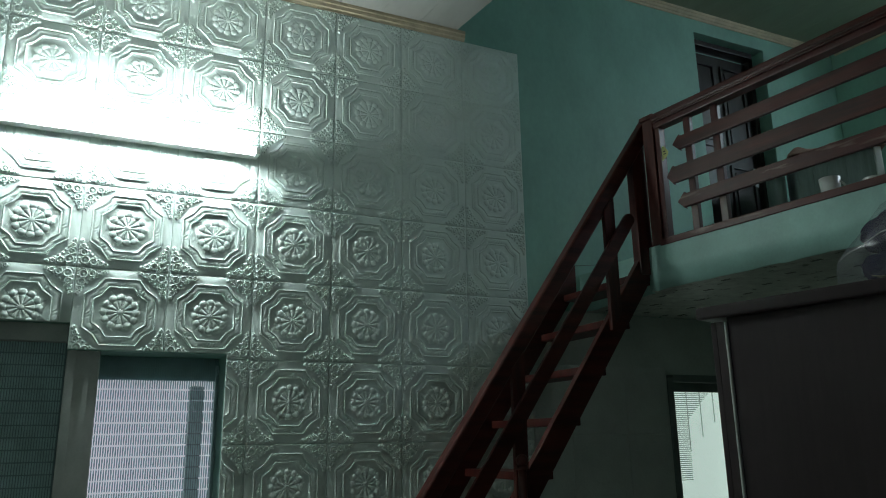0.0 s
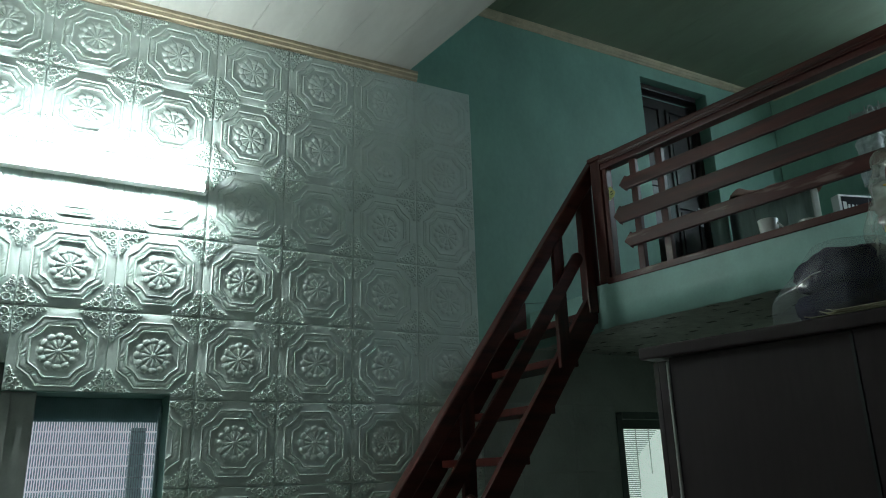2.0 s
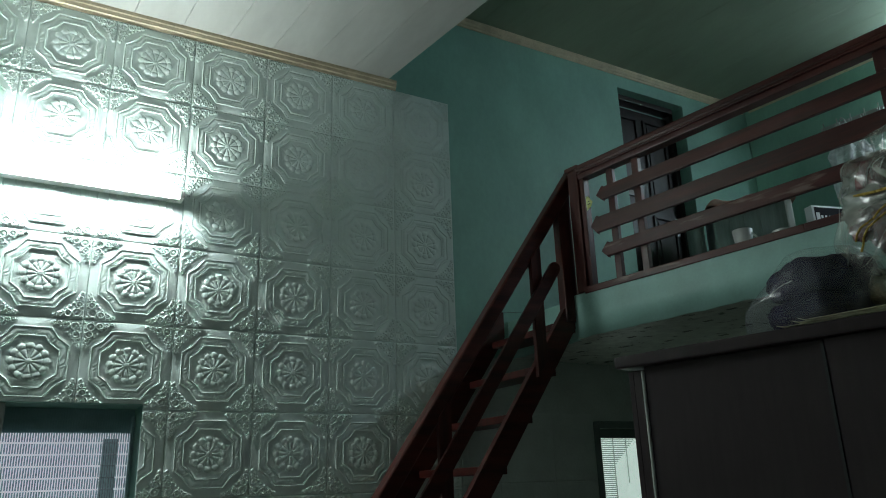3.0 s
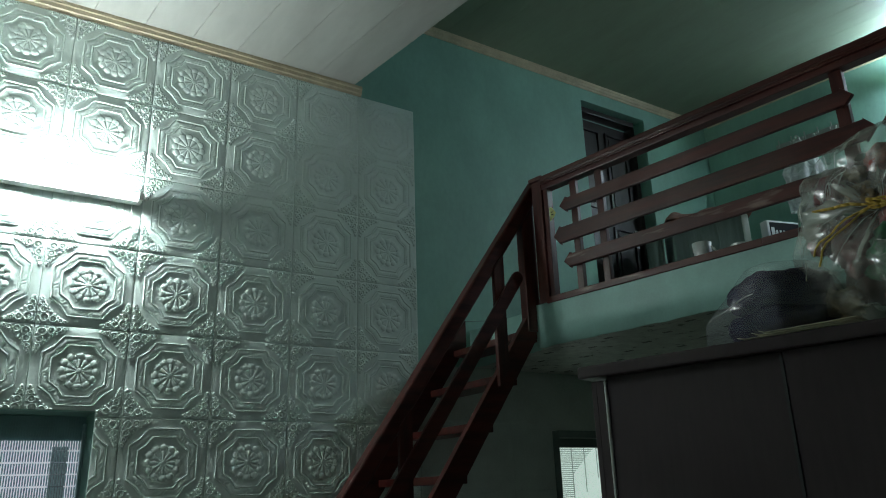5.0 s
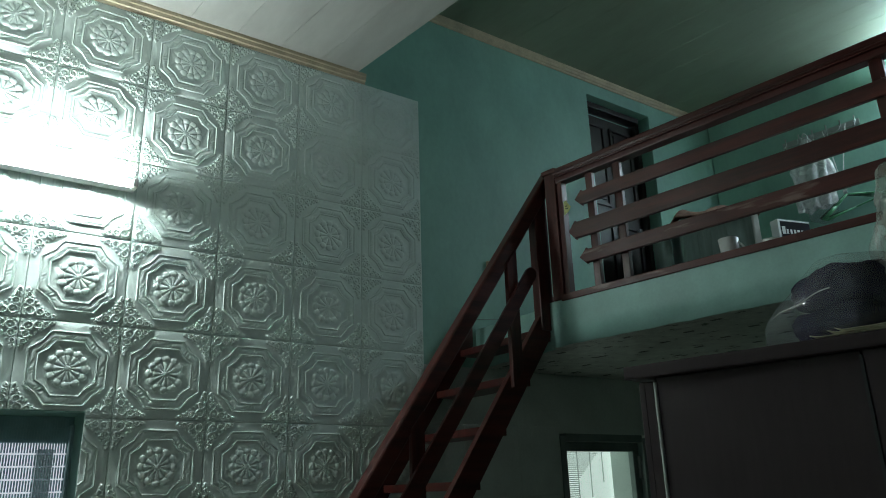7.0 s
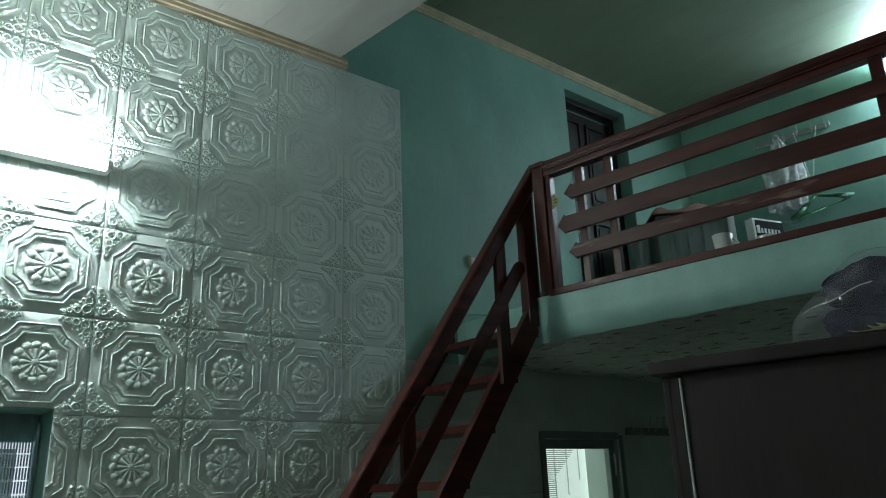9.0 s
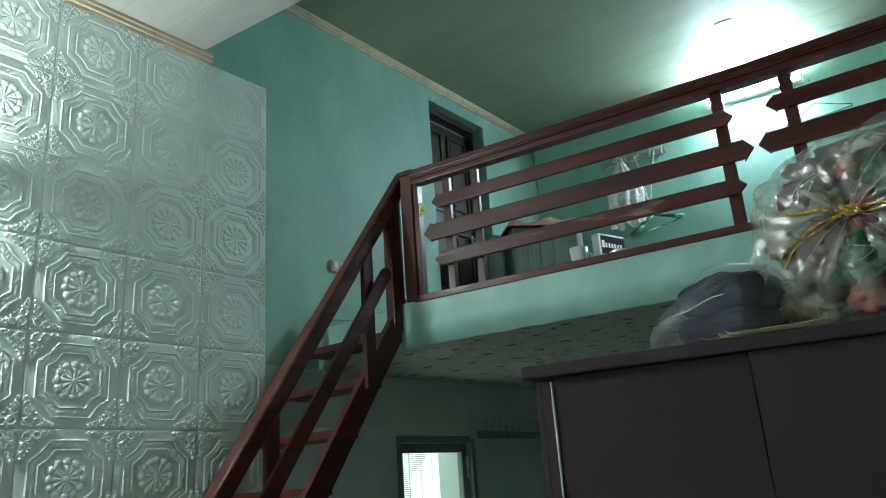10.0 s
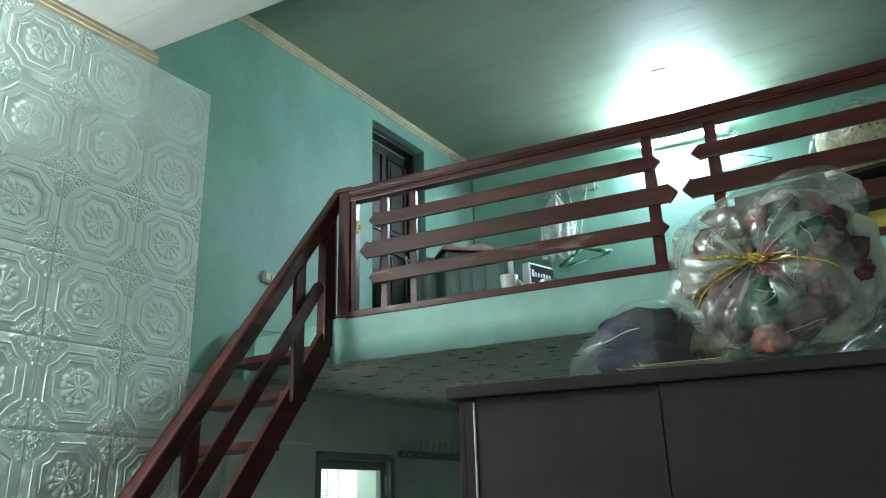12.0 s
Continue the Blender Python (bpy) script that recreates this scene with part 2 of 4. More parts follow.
box(bm, (2.6, 1.2, -0.06), (9.2, 6.8, 0.12))
structure("floor", bm, FLOOR, "pale tiled floor of the room")

bm = bmesh.new()
holed_wall(bm, WEST, 2.80, 0, 5.1, WALL, WALL + 0.36, [(-0.95, 0.216, 0.0, 2.19), (0.216, 0.961, 0.0, 2.06)])
structure("wall_north", bm, GREEN, "wall behind the pressed panels, with window openings")
bm = bmesh.new()
holed_wall(bm, 2.80, 6.5, SLAB_LOW, 5.1, WALL, WALL + 0.36, [(4.475, 5.24, SLAB_TOP, 4.765)])
structure("wall_north_2", bm, GREEN, "sea-green painted wall of the loft with a door opening")
bm = bmesh.new()
holed_wall(bm, 2.80, 6.5, 0, SLAB_LOW, WALL, WALL + 0.36, [(3.88, 4.735, 0.0, 2.02)])
structure("wall_north_3", bm, GREY_WALL, "grey-green painted wall under the loft with a doorway")
bm = bmesh.new()
prism(bm, [(east_x(4.19), 4.19), (east_x(BACK), BACK), (east_x(BACK) + 0.2, BACK), (east_x(4.19) + 0.2, 4.19)], 0, 5.1)
structure("wall_east", bm, GREEN, "sea-green painted side wall of the loft")
bm = bmesh.new()
box(bm, (WEST - 0.1, 1.2, 2.55), (0.2, 6.4, 5.1))
structure("wall_west", bm, ROOMWALL, "plain pale wall")
bm = bmesh.new()
box(bm, (2.6, BACK - 0.1, 2.55), (8.8, 0.2, 5.1))
structure("wall_south", bm, ROOMWALL, "plain pale wall")


def plank_ceiling(name, left, right, z, mat, label, width=0.26, up=0.03):
    """Strips that run toward the wall, with open joints and a backing."""
    bm = bmesh.new()
    n = int((right(4.19) - left(4.19)) / width)
    for i in range(n):
        f, g = i / n, (i + 1) / n
        pts = []
        for y in (4.19, BACK):
            a, b = left(y), right(y)
            pts.append((a + (b - a) * f + 0.0012, y))
            pts.append((a + (b - a) * g - 0.0012, y))
        prism(bm, [pts[0], pts[1], pts[3], pts[2]], z, z + up - 0.004 * (i % 2))
    prism(bm, [(left(4.19), 4.19), (right(4.19), 4.19), (right(BACK), BACK), (left(BACK), BACK)], z + 0.012, z + 0.05)
    return structure(name, bm, mat, label)


plank_ceiling("ceiling", lambda y: WEST, drop_x, CEIL_LOW, CEIL, "pale plastic plank ceiling over the room")
plank_ceiling("ceiling_2", lambda y: drop_x(y) - 0.05, east_x, CEIL_HIGH, CEIL_LOFT_DIM, "plastic plank ceiling over the loft, darkened as in weaker light")
bm = bmesh.new()
prism(bm, [(drop_x(4.19) - 0.06, 4.19), (drop_x(4.19) - 0.005, 4.19), (drop_x(BACK) - 0.005, BACK), (drop_x(BACK) - 0.06, BACK)], CEIL_LOW + 0.052, CEIL_HIGH - 0.002)
structure("wall_drop", bm, GREEN, "green upstand between the two ceilings")


def cornice(name, p, q, z1, h=0.068, d=0.028):
    """A moulded strip from p to q under a ceiling at z1; its back lies left of the way."""
    bm = bmesh.new()
    p, q = Vector((*p, 0)), Vector((*q, 0))
    out = Vector(((q - p).y, -(q - p).x, 0)).normalized()
    prof = [(0, 0), (d * 0.35, 0), (d * 0.45, h * 0.22), (d * 0.75, h * 0.3), (d * 0.8, h * 0.62), (d, h * 0.7), (d, h), (0, h)]
    ring = [[bm.verts.new(e + out * a + Vector((0, 0, z1 - h + b))) for a, b in prof] for e in (p, q)]
    for i in range(len(prof)):
        j = (i + 1) % len(prof)
        bm.faces.new((ring[0][i], ring[0][j], ring[1][j], ring[1][i]))
    bm.faces.new(ring[0][::-1]), bm.faces.new(ring[1])
    bmesh.ops.recalc_face_normals(bm, faces=bm.faces[:])
    return structure(name, bm, CORNICE, "cream moulded cornice strip")


cornice("trim", (WEST, 4.198), (2.395, 4.198), CEIL_LOW - 0.001)
cornice("trim_2", (2.34, 4.198), (6.06, 4.198), CEIL_HIGH - 0.001)
cornice("trim_3", (east_x(4.15) - 0.002, 4.15), (east_x(BACK) - 0.002, BACK), CEIL_HIGH - 0.001)

# loft slab: body, painted edge, patterned underside
bm = bmesh.new()
prism(bm, [(loft_x(4.195, 0.012), 4.195), (east_x(4.195) - 0.002, 4.195), (east_x(BACK) - 0.002, BACK), (loft_x(BACK, 0.012), BACK), (loft_x(BEND_Y, 0.012), BEND_Y), (loft_x(3.45, 0.012), 3.45), (loft_x(3.47, 0.012), 3.462)], SLAB_LOW + 0.006, SLAB_TOP)
structure("loft_floor", bm, FLOOR, "concrete slab of the loft")
bm = bmesh.new()
rng = random.Random(4)
ys = [4.194 - 0.03 * i for i in range(int((4.194 - BACK) / 0.03) + 1)]
rows = []
for i, y in enumerate(ys):
    low = SLAB_LOW - 0.004 + 0.006 * noise.noise((y * 9, 0, 0)) + 0.004 * noise.noise((y * 40, 3, 0))
    bow = 0.003 * noise.noise((y * 3, 7, 0))
    rows.append([bm.verts.new((loft_x(y, dx + bow), y, z)) for dx, z in ((0, SLAB_TOP - 0.004), (0.0, SLAB_LOW + 0.12), (0.0, low), (0.011, low))])
for a, b in zip(rows, rows[1:]):
    for k in range(3):
        bm.faces.new((a[k], a[k + 1], b[k + 1], b[k]))
bmesh.ops.recalc_face_normals(bm, faces=bm.faces[:])
structure("loft_edge", bm, FACE, "light green painted loft edge with a ragged lower rim", smooth=True)
bm = bmesh.new()
prism(bm, [(loft_x(4.19, 0.013), 4.19), (east_x(4.19) - 0.004, 4.19), (east_x(BACK) - 0.004, BACK), (loft_x(BACK, 0.013), BACK), (loft_x(BEND_Y, 0.013), BEND_Y), (loft_x(3.45, 0.013), 3.45), (loft_x(3.47, 0.013), 3.462)], SLAB_LOW - 0.001, SLAB_LOW + 0.005)
soffit = structure("soffit", bm, SOFFIT, "grey patterned foil lining under the loft")
bm = bmesh.new()
for i in range(11):
    for j in range(24):
        y = 4.05 - 0.25 * j
        x = loft_x(y, 0.12 + 0.30 * i + (0.15 if j % 2 else 0))
        if x < east_x(y) - 0.08 and y > BACK + 0.1:
            box(bm, (x + rng.uniform(-0.004, 0.004), y, SLAB_LOW - 0.0015), (0.024, 0.056, 0.002), 8 + rng.uniform(-4, 4))
tagged(part("dash_pattern", bm, DASH, soffit), kind="stuff")
bm = bmesh.new()
for k in range(46):
    y = rng.uniform(2.5, 3.9)
    s = rng.uniform(0.008, 0.035)
    x = loft_x(y, rng.uniform(0.02, 0.22) * (0.5 if k % 2 else 1))
    vs = bmesh.ops.create_circle(bm, cap_ends=True, segments=7, radius=s, matrix=Matrix.Translation((x, y, SLAB_LOW - 0.0028)) @ Matrix.Diagonal((0.6, 1.6, 1, 1)))["verts"]
    for v in vs:
        v.co.x += rng.uniform(-0.3, 0.3) * s
        v.co.y += rng.uniform(-0.3, 0.3) * s
tagged(part("plaster_flakes", bm, PLASTER, soffit), kind="stuff")

# ---- windows in the panelled wall ----


def shutter(parent, x0, x1, z0, z1, y, fine=0.0115, rise=0.0565, mat=SHUTTER):
    """Slotted roller shutter: rows of narrow upright bars with open slots and gaps between the rows."""
    vs, fs = [], []
    z = z1
    while z - rise > z0:
        n = int((x1 - x0) / fine)
        for i in range(n):
            a, b = x0 + i * fine, x0 + i * fine + fine * 0.62
            k = len(vs)
            for yy in (y, y + 0.006):
                vs += [(a, yy, z - rise + 0.006), (b, yy, z - rise + 0.006), (b, yy, z), (a, yy, z)]
            fs += [(k, k + 1, k + 2, k + 3), (k + 5, k + 4, k + 7, k + 6), (k + 1, k + 5, k + 6, k + 2), (k + 4, k, k + 3, k + 7), (k + 3, k + 2, k + 6, k + 7), (k + 4, k + 5, k + 1, k)]
        z -= rise
    me = bpy.data.meshes.new("slats")
    me.from_pydata(vs, [], fs)
    me.materials.append(mat)
    ob = new("slats", me)
    ob.parent = parent
    return tagged(ob, kind="stuff")


w1 = tagged(thing("window_1", "window opening with a slotted roller shutter lit by daylight", "window"), kind="structure")
boxes("shutter_box", SHUTTER, [((0.66, 4.46, 2.0), (0.60, 0.04, 0.12))], w1, bev=0.004)
shutter(w1, 0.37, 0.945, 0.02, 2.056, 4.42)
boxes("guide_rail", SHUTTER, [((0.952, 4.42, 1.01), (0.014, 0.05, 2.02))], w1, bev=0.003)
boxes("outer_post", film("dim_outer_post", (0.25, 0.33, 0.35), (0.6, 0.66), gloss=0.02, plain=True), [((0.872, 4.60, 0.96), (0.07, 0.06, 1.92))], w1, bev=0.004)
bm = bmesh.new()
box(bm, (0.66, 4.78, 1.0), (0.9, 0.01, 2.1))
structure("backdrop", bm, DAYLIGHT, "bright daylight outside the shutter")
w2 = tagged(thing("window_2", "window opening with a closed dark roller shutter", "window"), kind="structure")
boxes("head_rail", GREYFRAME, [((-0.37, 4.28, 2.145), (1.16, 0.08, 0.085))], w2, bev=0.004)
shutter(w2, -0.94, 0.21, 0.02, 2.10, 4.285, mat=SHUTTER_LIFTED)
# added sheet that stands for the dimness behind the slots
boxes("backing", SLOT_SHADE, [((-0.36, 4.325, 1.1), (1.18, 0.03, 2.2))], w2)
bm = bmesh.new()
box(bm, (0.291, 4.33, 1.029), (0.148, 0.24, 2.058))
bevel(bm, 0.006)
for dx in (-0.045, 0.02):
    box(bm, (0.291 + dx, 4.207, 1.029), (0.022, 0.012, 2.058))
structure("window_post", bm, GREYFRAME, "grey metal post between the shuttered windows")

# ---- the doorway under the loft ----
d1 = tagged(thing("door_1", "grey-green glazed door with a bright pane", "door"), kind="structure")
boxes("door_frame", GREENFRAME, [((3.905, 4.245, 1.0), (0.05, 0.11, 2.0)), ((4.71, 4.245, 1.0), (0.05, 0.11, 2.0)), ((4.307, 4.245, 1.995), (0.755, 0.11, 0.05))], d1, bev=0.004)
boxes("door_leaf", GREENFRAME, [((3.948, 4.262, 0.985), (0.036, 0.045, 1.965)), ((4.655, 4.262, 0.985), (0.06, 0.045, 1.965)), ((4.296, 4.262, 1.938), (0.66, 0.045, 0.06)), ((4.296, 4.262, 0.25), (0.66, 0.045, 0.5))], d1, bev=0.003)
glass = film("clear_glass", (0.8, 0.95, 0.88), (0.05, 0.08), gloss=0.04, plain=True)
boxes("pane", glass, [((4.296, 4.27, 1.2), (0.66, 0.006, 1.42))], d1).visible_shadow = False
bm = bmesh.new()
box(bm, (4.672, 4.225, 1.80), (0.022, 0.02, 0.15))
bevel(bm, 0.004)
cyl(bm, (4.668, 4.222, 1.76), (4.668, 4.222, 1.84), 0.008)
part("handle", bm, STEEL, d1, "dull steel bolt handle")
blind = thing("window_blind", "pale slatted blind hanging behind the glazed door", "blind")
for i in range(46):
    z = 1.935 - i * 0.0138
    x1 = max(4.24, min(4.62, 4.16 + (z - 1.655) / 0.87))
    boxes("slat", BLIND, [(((3.93 + x1) / 2, 4.42, z), (x1 - 3.93, 0.004, 0.006))], blind)
for i in range(5):
    x = 4.0 + i * 0.125
    boxes("ladder_cord", BLIND, [((x, 4.427, 1.62 + 0.05 * i), (0.007, 0.003, 0.63 - 0.1 * i))], blind)
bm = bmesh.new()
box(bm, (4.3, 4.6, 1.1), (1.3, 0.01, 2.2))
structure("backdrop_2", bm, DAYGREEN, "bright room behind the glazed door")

# ---- the loft door ----
d2 = tagged(thing("door_2", "dark brown panelled wooden door in a deep opening", "door"), kind="structure")
boxes("door_frame", DARKDOOR, [((4.496, 4.32, 3.71), (0.04, 0.10, 2.09)), ((5.216, 4.36, 3.71), (0.045, 0.08, 2.09)), ((4.855, 4.33, 4.741), (0.676, 0.10, 0.045))], d2, bev=0.003)
bm = bmesh.new()
box(bm, (4.855, 4.385, 3.69), (0.675, 0.035, 2.02))
for cx in (4.69, 5.02):
    for cz, h in ((4.25, 0.72), (3.45, 0.55), (2.95, 0.32)):
        for dx, dz, w, hh in ((0, h / 2, 0.26, 0.025), (0, -h / 2, 0.26, 0.025), (-0.12, 0, 0.025, h), (0.12, 0, 0.025, h)):
            box(bm, (cx + dx, 4.36, cz + dz), (w, 0.02, hh))
        box(bm, (cx, 4.362, cz), (0.17, 0.014, h - 0.09))
part("door_leaf", bm, DARKDOOR, d2)
bm = bmesh.new()
box(bm, (5.145, 4.352, 3.66), (0.035, 0.012, 0.16))
cyl(bm, (5.145, 4.345, 3.69), (5.145, 4.31, 3.69), 0.008)
cyl(bm, (5.145, 4.31, 3.69), (5.055, 4.31, 3.69), 0.008)
part("handle", bm, STEEL, d2, "dull steel lever handle")

# ---- wall tube lamp ----


def tube_lamp(name, label, length, m, mat, r=0.013):
    """A batten with a lit tube before it; it lies along x and faces -y."""
    t = thing(name, label, "lamp")
    t.matrix_basis = m
    bm = bmesh.new()
    box(bm, (0, -0.033, 0), (length, 0.066, 0.042))
    bevel(bm, 0.006)
    part("batten", bm, WHITE_PLASTIC, t)
    for sx in (-1, 1):
        bm = bmesh.new()
        box(bm, (sx * (length / 2 - 0.012), -0.076, -0.002), (0.024, 0.055, 0.045))
        bevel(bm, 0.006)
        part("socket", bm, WHITE_PLASTIC, t)
    bm = bmesh.new()
    cyl(bm, (-length / 2 + 0.024, -0.086, 0), (length / 2 - 0.024, -0.086, 0), r, 18)
    part("tube", bm, mat, t, "glowing white tube", smooth=True)
    return t


tube_lamp("wall_tube_lamp", "lit white fluorescent tube lamp mounted on the panelled wall", 1.27, pose(0.425, 4.172, 3.165, 0, 0, 0), TUBE)
ty = 2.13
tube_lamp("loft_tube_lamp", "lit white tube lamp on the green side wall of the loft", 0.78, pose(east_x(ty) - 0.004, ty, 4.70, 0, 0, -82), TUBE2)

# ---- wooden stair ----
stair = thing("stair", "steep red-brown varnished wooden stair leading to the loft", "stair")
SL = 1.42             # rise over run
NEAR, FAR = 3.46, 4.13


def stringer_outline(xa, za, low=True):
    """Outline in x and z from the upper end down to the floor."""
    up = lambda z: 3.103 - (2.60 - z) / SL
    lo = lambda z: 3.178 - (2.494 - z) / SL
    return [(lo(0.0), 0.0), (3.205, 2.494 + 0.027 * SL), (3.205, za), (xa, za), (up(2.66), 2.66), (up(0.0), 0.0)]


for y, za, xa in ((NEAR, 2.70, 3.135), (FAR, 2.70, 3.176)):
    bm = bmesh.new()
    shift = -0.08 if y == FAR else 0.0
    slab_xz(bm, [(px + shift, pz) for px, pz in stringer_outline(xa, za)], y - 0.02, y + 0.02)
    bevel(bm, 0.004)
    part("stringer", bm, WOOD_X, stair)
for k in range(9):
    z = 2.492 - 0.26 * k
    x = 3.103 - (2.60 - z) / SL + 0.085
    bm = bmesh.new()
    box(bm, (x, (NEAR + FAR) / 2, z - 0.02), (0.18, FAR - NEAR - 0.04, 0.04))
    bevel(bm, 0.004)
    part("tread", bm, WOOD, stair)
rail_top = lambda x: 3.485 - (3.225 - x) * SL
bm = bmesh.new()
slab_xz(bm, [(3.225, rail_top(3.225)), (3.225, rail_top(3.225) - 0.14), (1.40, rail_top(1.40) - 0.14), (1.40, rail_top(1.40))], NEAR - 0.038, NEAR + 0.038)
bevel(bm, 0.014, 3)
part("handrail", bm, WOOD_X, stair)
bm = bmesh.new()
slab_xz(bm, [(3.09, 2.50), (3.185, 2.50), (3.185, 3.42), (3.09, 3.29)], NEAR - 0.03, NEAR + 0.03)
bevel(bm, 0.004)
part("top_post", bm, WOOD, stair)
for cx in (2.885, 2.255, 1.65):
    zt = rail_top(cx) - 0.10
    zb = 2.60 - (3.103 - cx) * SL - 0.12
    bm = bmesh.new()
    slab_xz(bm, [(cx - 0.036, zb), (cx + 0.036, zb + 0.1), (cx + 0.036, zt + 0.03), (cx - 0.036, zt - 0.06)], NEAR - 0.045, NEAR - 0.016)
    bevel(bm, 0.004)
    part("baluster", bm, WOOD, stair)
mid = lambda x: 2.865 - (3.03 - x) * SL
bm = bmesh.new()
pts = []
for i in range(7):
    a = radians(-35 + 180 * i / 6)
    pts.append((3.005 + 0.036 * math.cos(a), mid(3.005) - 0.03 + 0.036 * math.sin(a)))
pts += [(1.45 - 0.036, mid(1.45) - 0.01), (1.45 + 0.036, mid(1.45) - 0.06)]
slab_xz(bm, pts, NEAR - 0.068, NEAR - 0.046)
bevel(bm, 0.004)
part("mid_rail", bm, WOOD_X, stair)
bm = bmesh.new()
cyl(bm, (2.225, NEAR - 0.09, 0.0), (2.225, NEAR - 0.09, 1.47), 0.021, 16)
cyl(bm, (2.225, NEAR - 0.09, 1.47), (2.225, NEAR - 0.09, 1.49), 0.027, 16)
bmesh.ops.create_uvsphere(bm, u_segments=16, v_segments=10, radius=0.029, matrix=Matrix.Translation((2.225, NEAR - 0.09, 1.512)))
part("finial_post", bm, WOOD, stair, "slim post with a turned ball top", smooth=True)

# ---- loft railing ----
TURN = -82            # x of a part runs along the loft's edge
railing = thing("loft_railing", "red-brown wooden railing with arrow-ended slats on the loft edge", "railing", at=on_rail(0, 0.035, SLAB_TOP), rz=TURN)
railing_on = thing("loft_railing", "red-brown wooden railing going on behind the wardrobe", "railing", at=on_rail(BEND, 0.035, SLAB_TOP), rz=-85)


def bar(name, s0, s1, z0, z1, d=0.035, y=0.0, mat=WOOD_X, tip0=0.0, tip1=0.0, bev=0.004, label=""):
    """A flat board along the railing; tips make arrow ends."""
    bm = bmesh.new()
    h = (z0 + z1) / 2
    owner = railing_on if s0 > BEND - 0.01 else railing
    if owner is railing_on:
        s0, s1 = s0 - BEND, s1 - BEND
    pts = [(s0, z0), (s1, z0)]
    pts += [(s1 - 0.004, z0 - 0.012), (s1 + tip1, h), (s1 - 0.004, z1 + 0.012)] if tip1 else []
    pts += [(s1, z1), (s0, z1)]
    pts += [(s0 + 0.004, z1 + 0.012), (s0 - tip0, h), (s0 + 0.004, z0 - 0.012)] if tip0 else []
    slab_xz(bm, pts, y - d / 2, y + d / 2)
    bevel(bm, bev)
    return part(name, bm, mat, owner, label)


R = SLAB_TOP
for zz in (3.386, 3.408):
    bar("moulding", 0.08, BEND + 0.004, zz - 0.004 - R, zz + 0.004 - R, 0.091, bev=0.002)
    bar("moulding", BEND, 4.9, zz - 0.004 - R, zz + 0.004 - R, 0.091, bev=0.002)
bar("newel", 0.0, 0.075, 0.0, 3.415 - R, 0.075, mat=WOOD)
bm = bmesh.new()
box(bm, (0.035, 0, 3.43 - R), (0.105, 0.095, 0.03))
bevel(bm, 0.011, 3)
part("newel_cap", bm, WOOD, railing)
bar("half_post", 0.078, 0.11, 0.0, 3.36 - R, 0.05, mat=WOOD)
for s0, s1, up in ((0.06, BEND + 0.03, 0), (BEND - 0.009, 4.9, 0.0008)):
    bar("under_rail", s0, s1, 3.350 - R + up, 3.395 - R, 0.064 + up, bev=0.006)
    bar("handrail", s0, s1, 3.396 - R, 3.440 - R + up, 0.084 + up, bev=0.014)
bar("sill_rail", 0.06, 1.35, -0.012, 0.026, 0.085, mat=WORN, label="sill rail with rubbed pale varnish")
bar("sill_rail", 1.35, BEND + 0.004, -0.012, 0.026, 0.085)
bar("sill_rail", BEND + 0.001, 4.9, -0.012, 0.026, 0.085)
for s in (0.285, 0.468):
    bar("upright", s - 0.022, s + 0.022, 0.024, 3.36 - R, 0.03, 0.012, WOOD)
for s in (1.783, 2.085, 3.60, 3.90):
    bar("post", s - 0.027, s + 0.027, 0.024, 3.36 - R, 0.04, 0.012, WOOD)
for s0, s1, ends in ((0.245, 1.80, (1, 1)), (2.03, 3.60, (1, 1)), (3.86, 4.85, (1, 0))):
    for zc, hh, ex in ((3.206, 0.037, 0.0), (3.030, 0.046, 0.06), (2.866, 0.037, 0.0)):
        bar("slat", s0 - ex, s1 + ex, zc - hh - R, zc + hh - R, 0.024, -0.022, tip0=0.045, tip1=0.045 * ends[1], mat=WORN if zc < 2.9 and s0 < 1 else WOOD_X)

# ---- wardrobe ----
ward = thing("wardrobe", "tall dark brown wardrobe with sliding doors, bags on top", "wardrobe", at=(2.085, 1.945, 0), rz=-78)
WL, WD = 2.0, 0.60     # along x: the front; -y of the front faces the room
boxes("body", WARDROBE, [((0.009, 0.30, 0.98), (0.018, WD, 1.95)), ((WL, 0.30, 0.98), (0.018, WD, 1.95)), ((WL / 2, 0.592, 0.98), (WL - 0.02, 0.012, 1.95)), ((WL / 2, 0.30, 0.05), (WL - 0.02, WD - 0.04, 0.08)), ((0.031, 0.012, 0.98), (0.027, 0.022, 1.95))], ward, bev=0.002)
boxes("top_board", WARDROBE, [((WL / 2 - 0.01, 0.302, 1.985), (WL + 0.05, WD + 0.05, 0.039))], ward, bev=0.007)
doors = []
for x0, x1, y in ((0.054, 0.605, 0.014), (0.612, 1.30, 0.004), (1.29, 1.985, 0.030)):
    bm = bmesh.new()
    box(bm, ((x0 + x1) / 2, y, 1.016), (x1 - x0, 0.016, 1.896))
    bevel(bm, 0.003)
    leaf = part("sliding_door", bm, WARDROBE, ward)
    doors.append(leaf)
boxes("edge_strip", WHITE_PLASTIC, [((0.049, 0.010, 1.01), (0.0055, 0.022, 1.885))], doors[0], "pale aluminium grip strip", bev=0.003)
# black strip drawn for the shadow line between two sliding doors
boxes("gap_shadow", BLACK, [((0.607, 0.004, 1.01), (0.008, 0.020, 1.885))], doors[1])

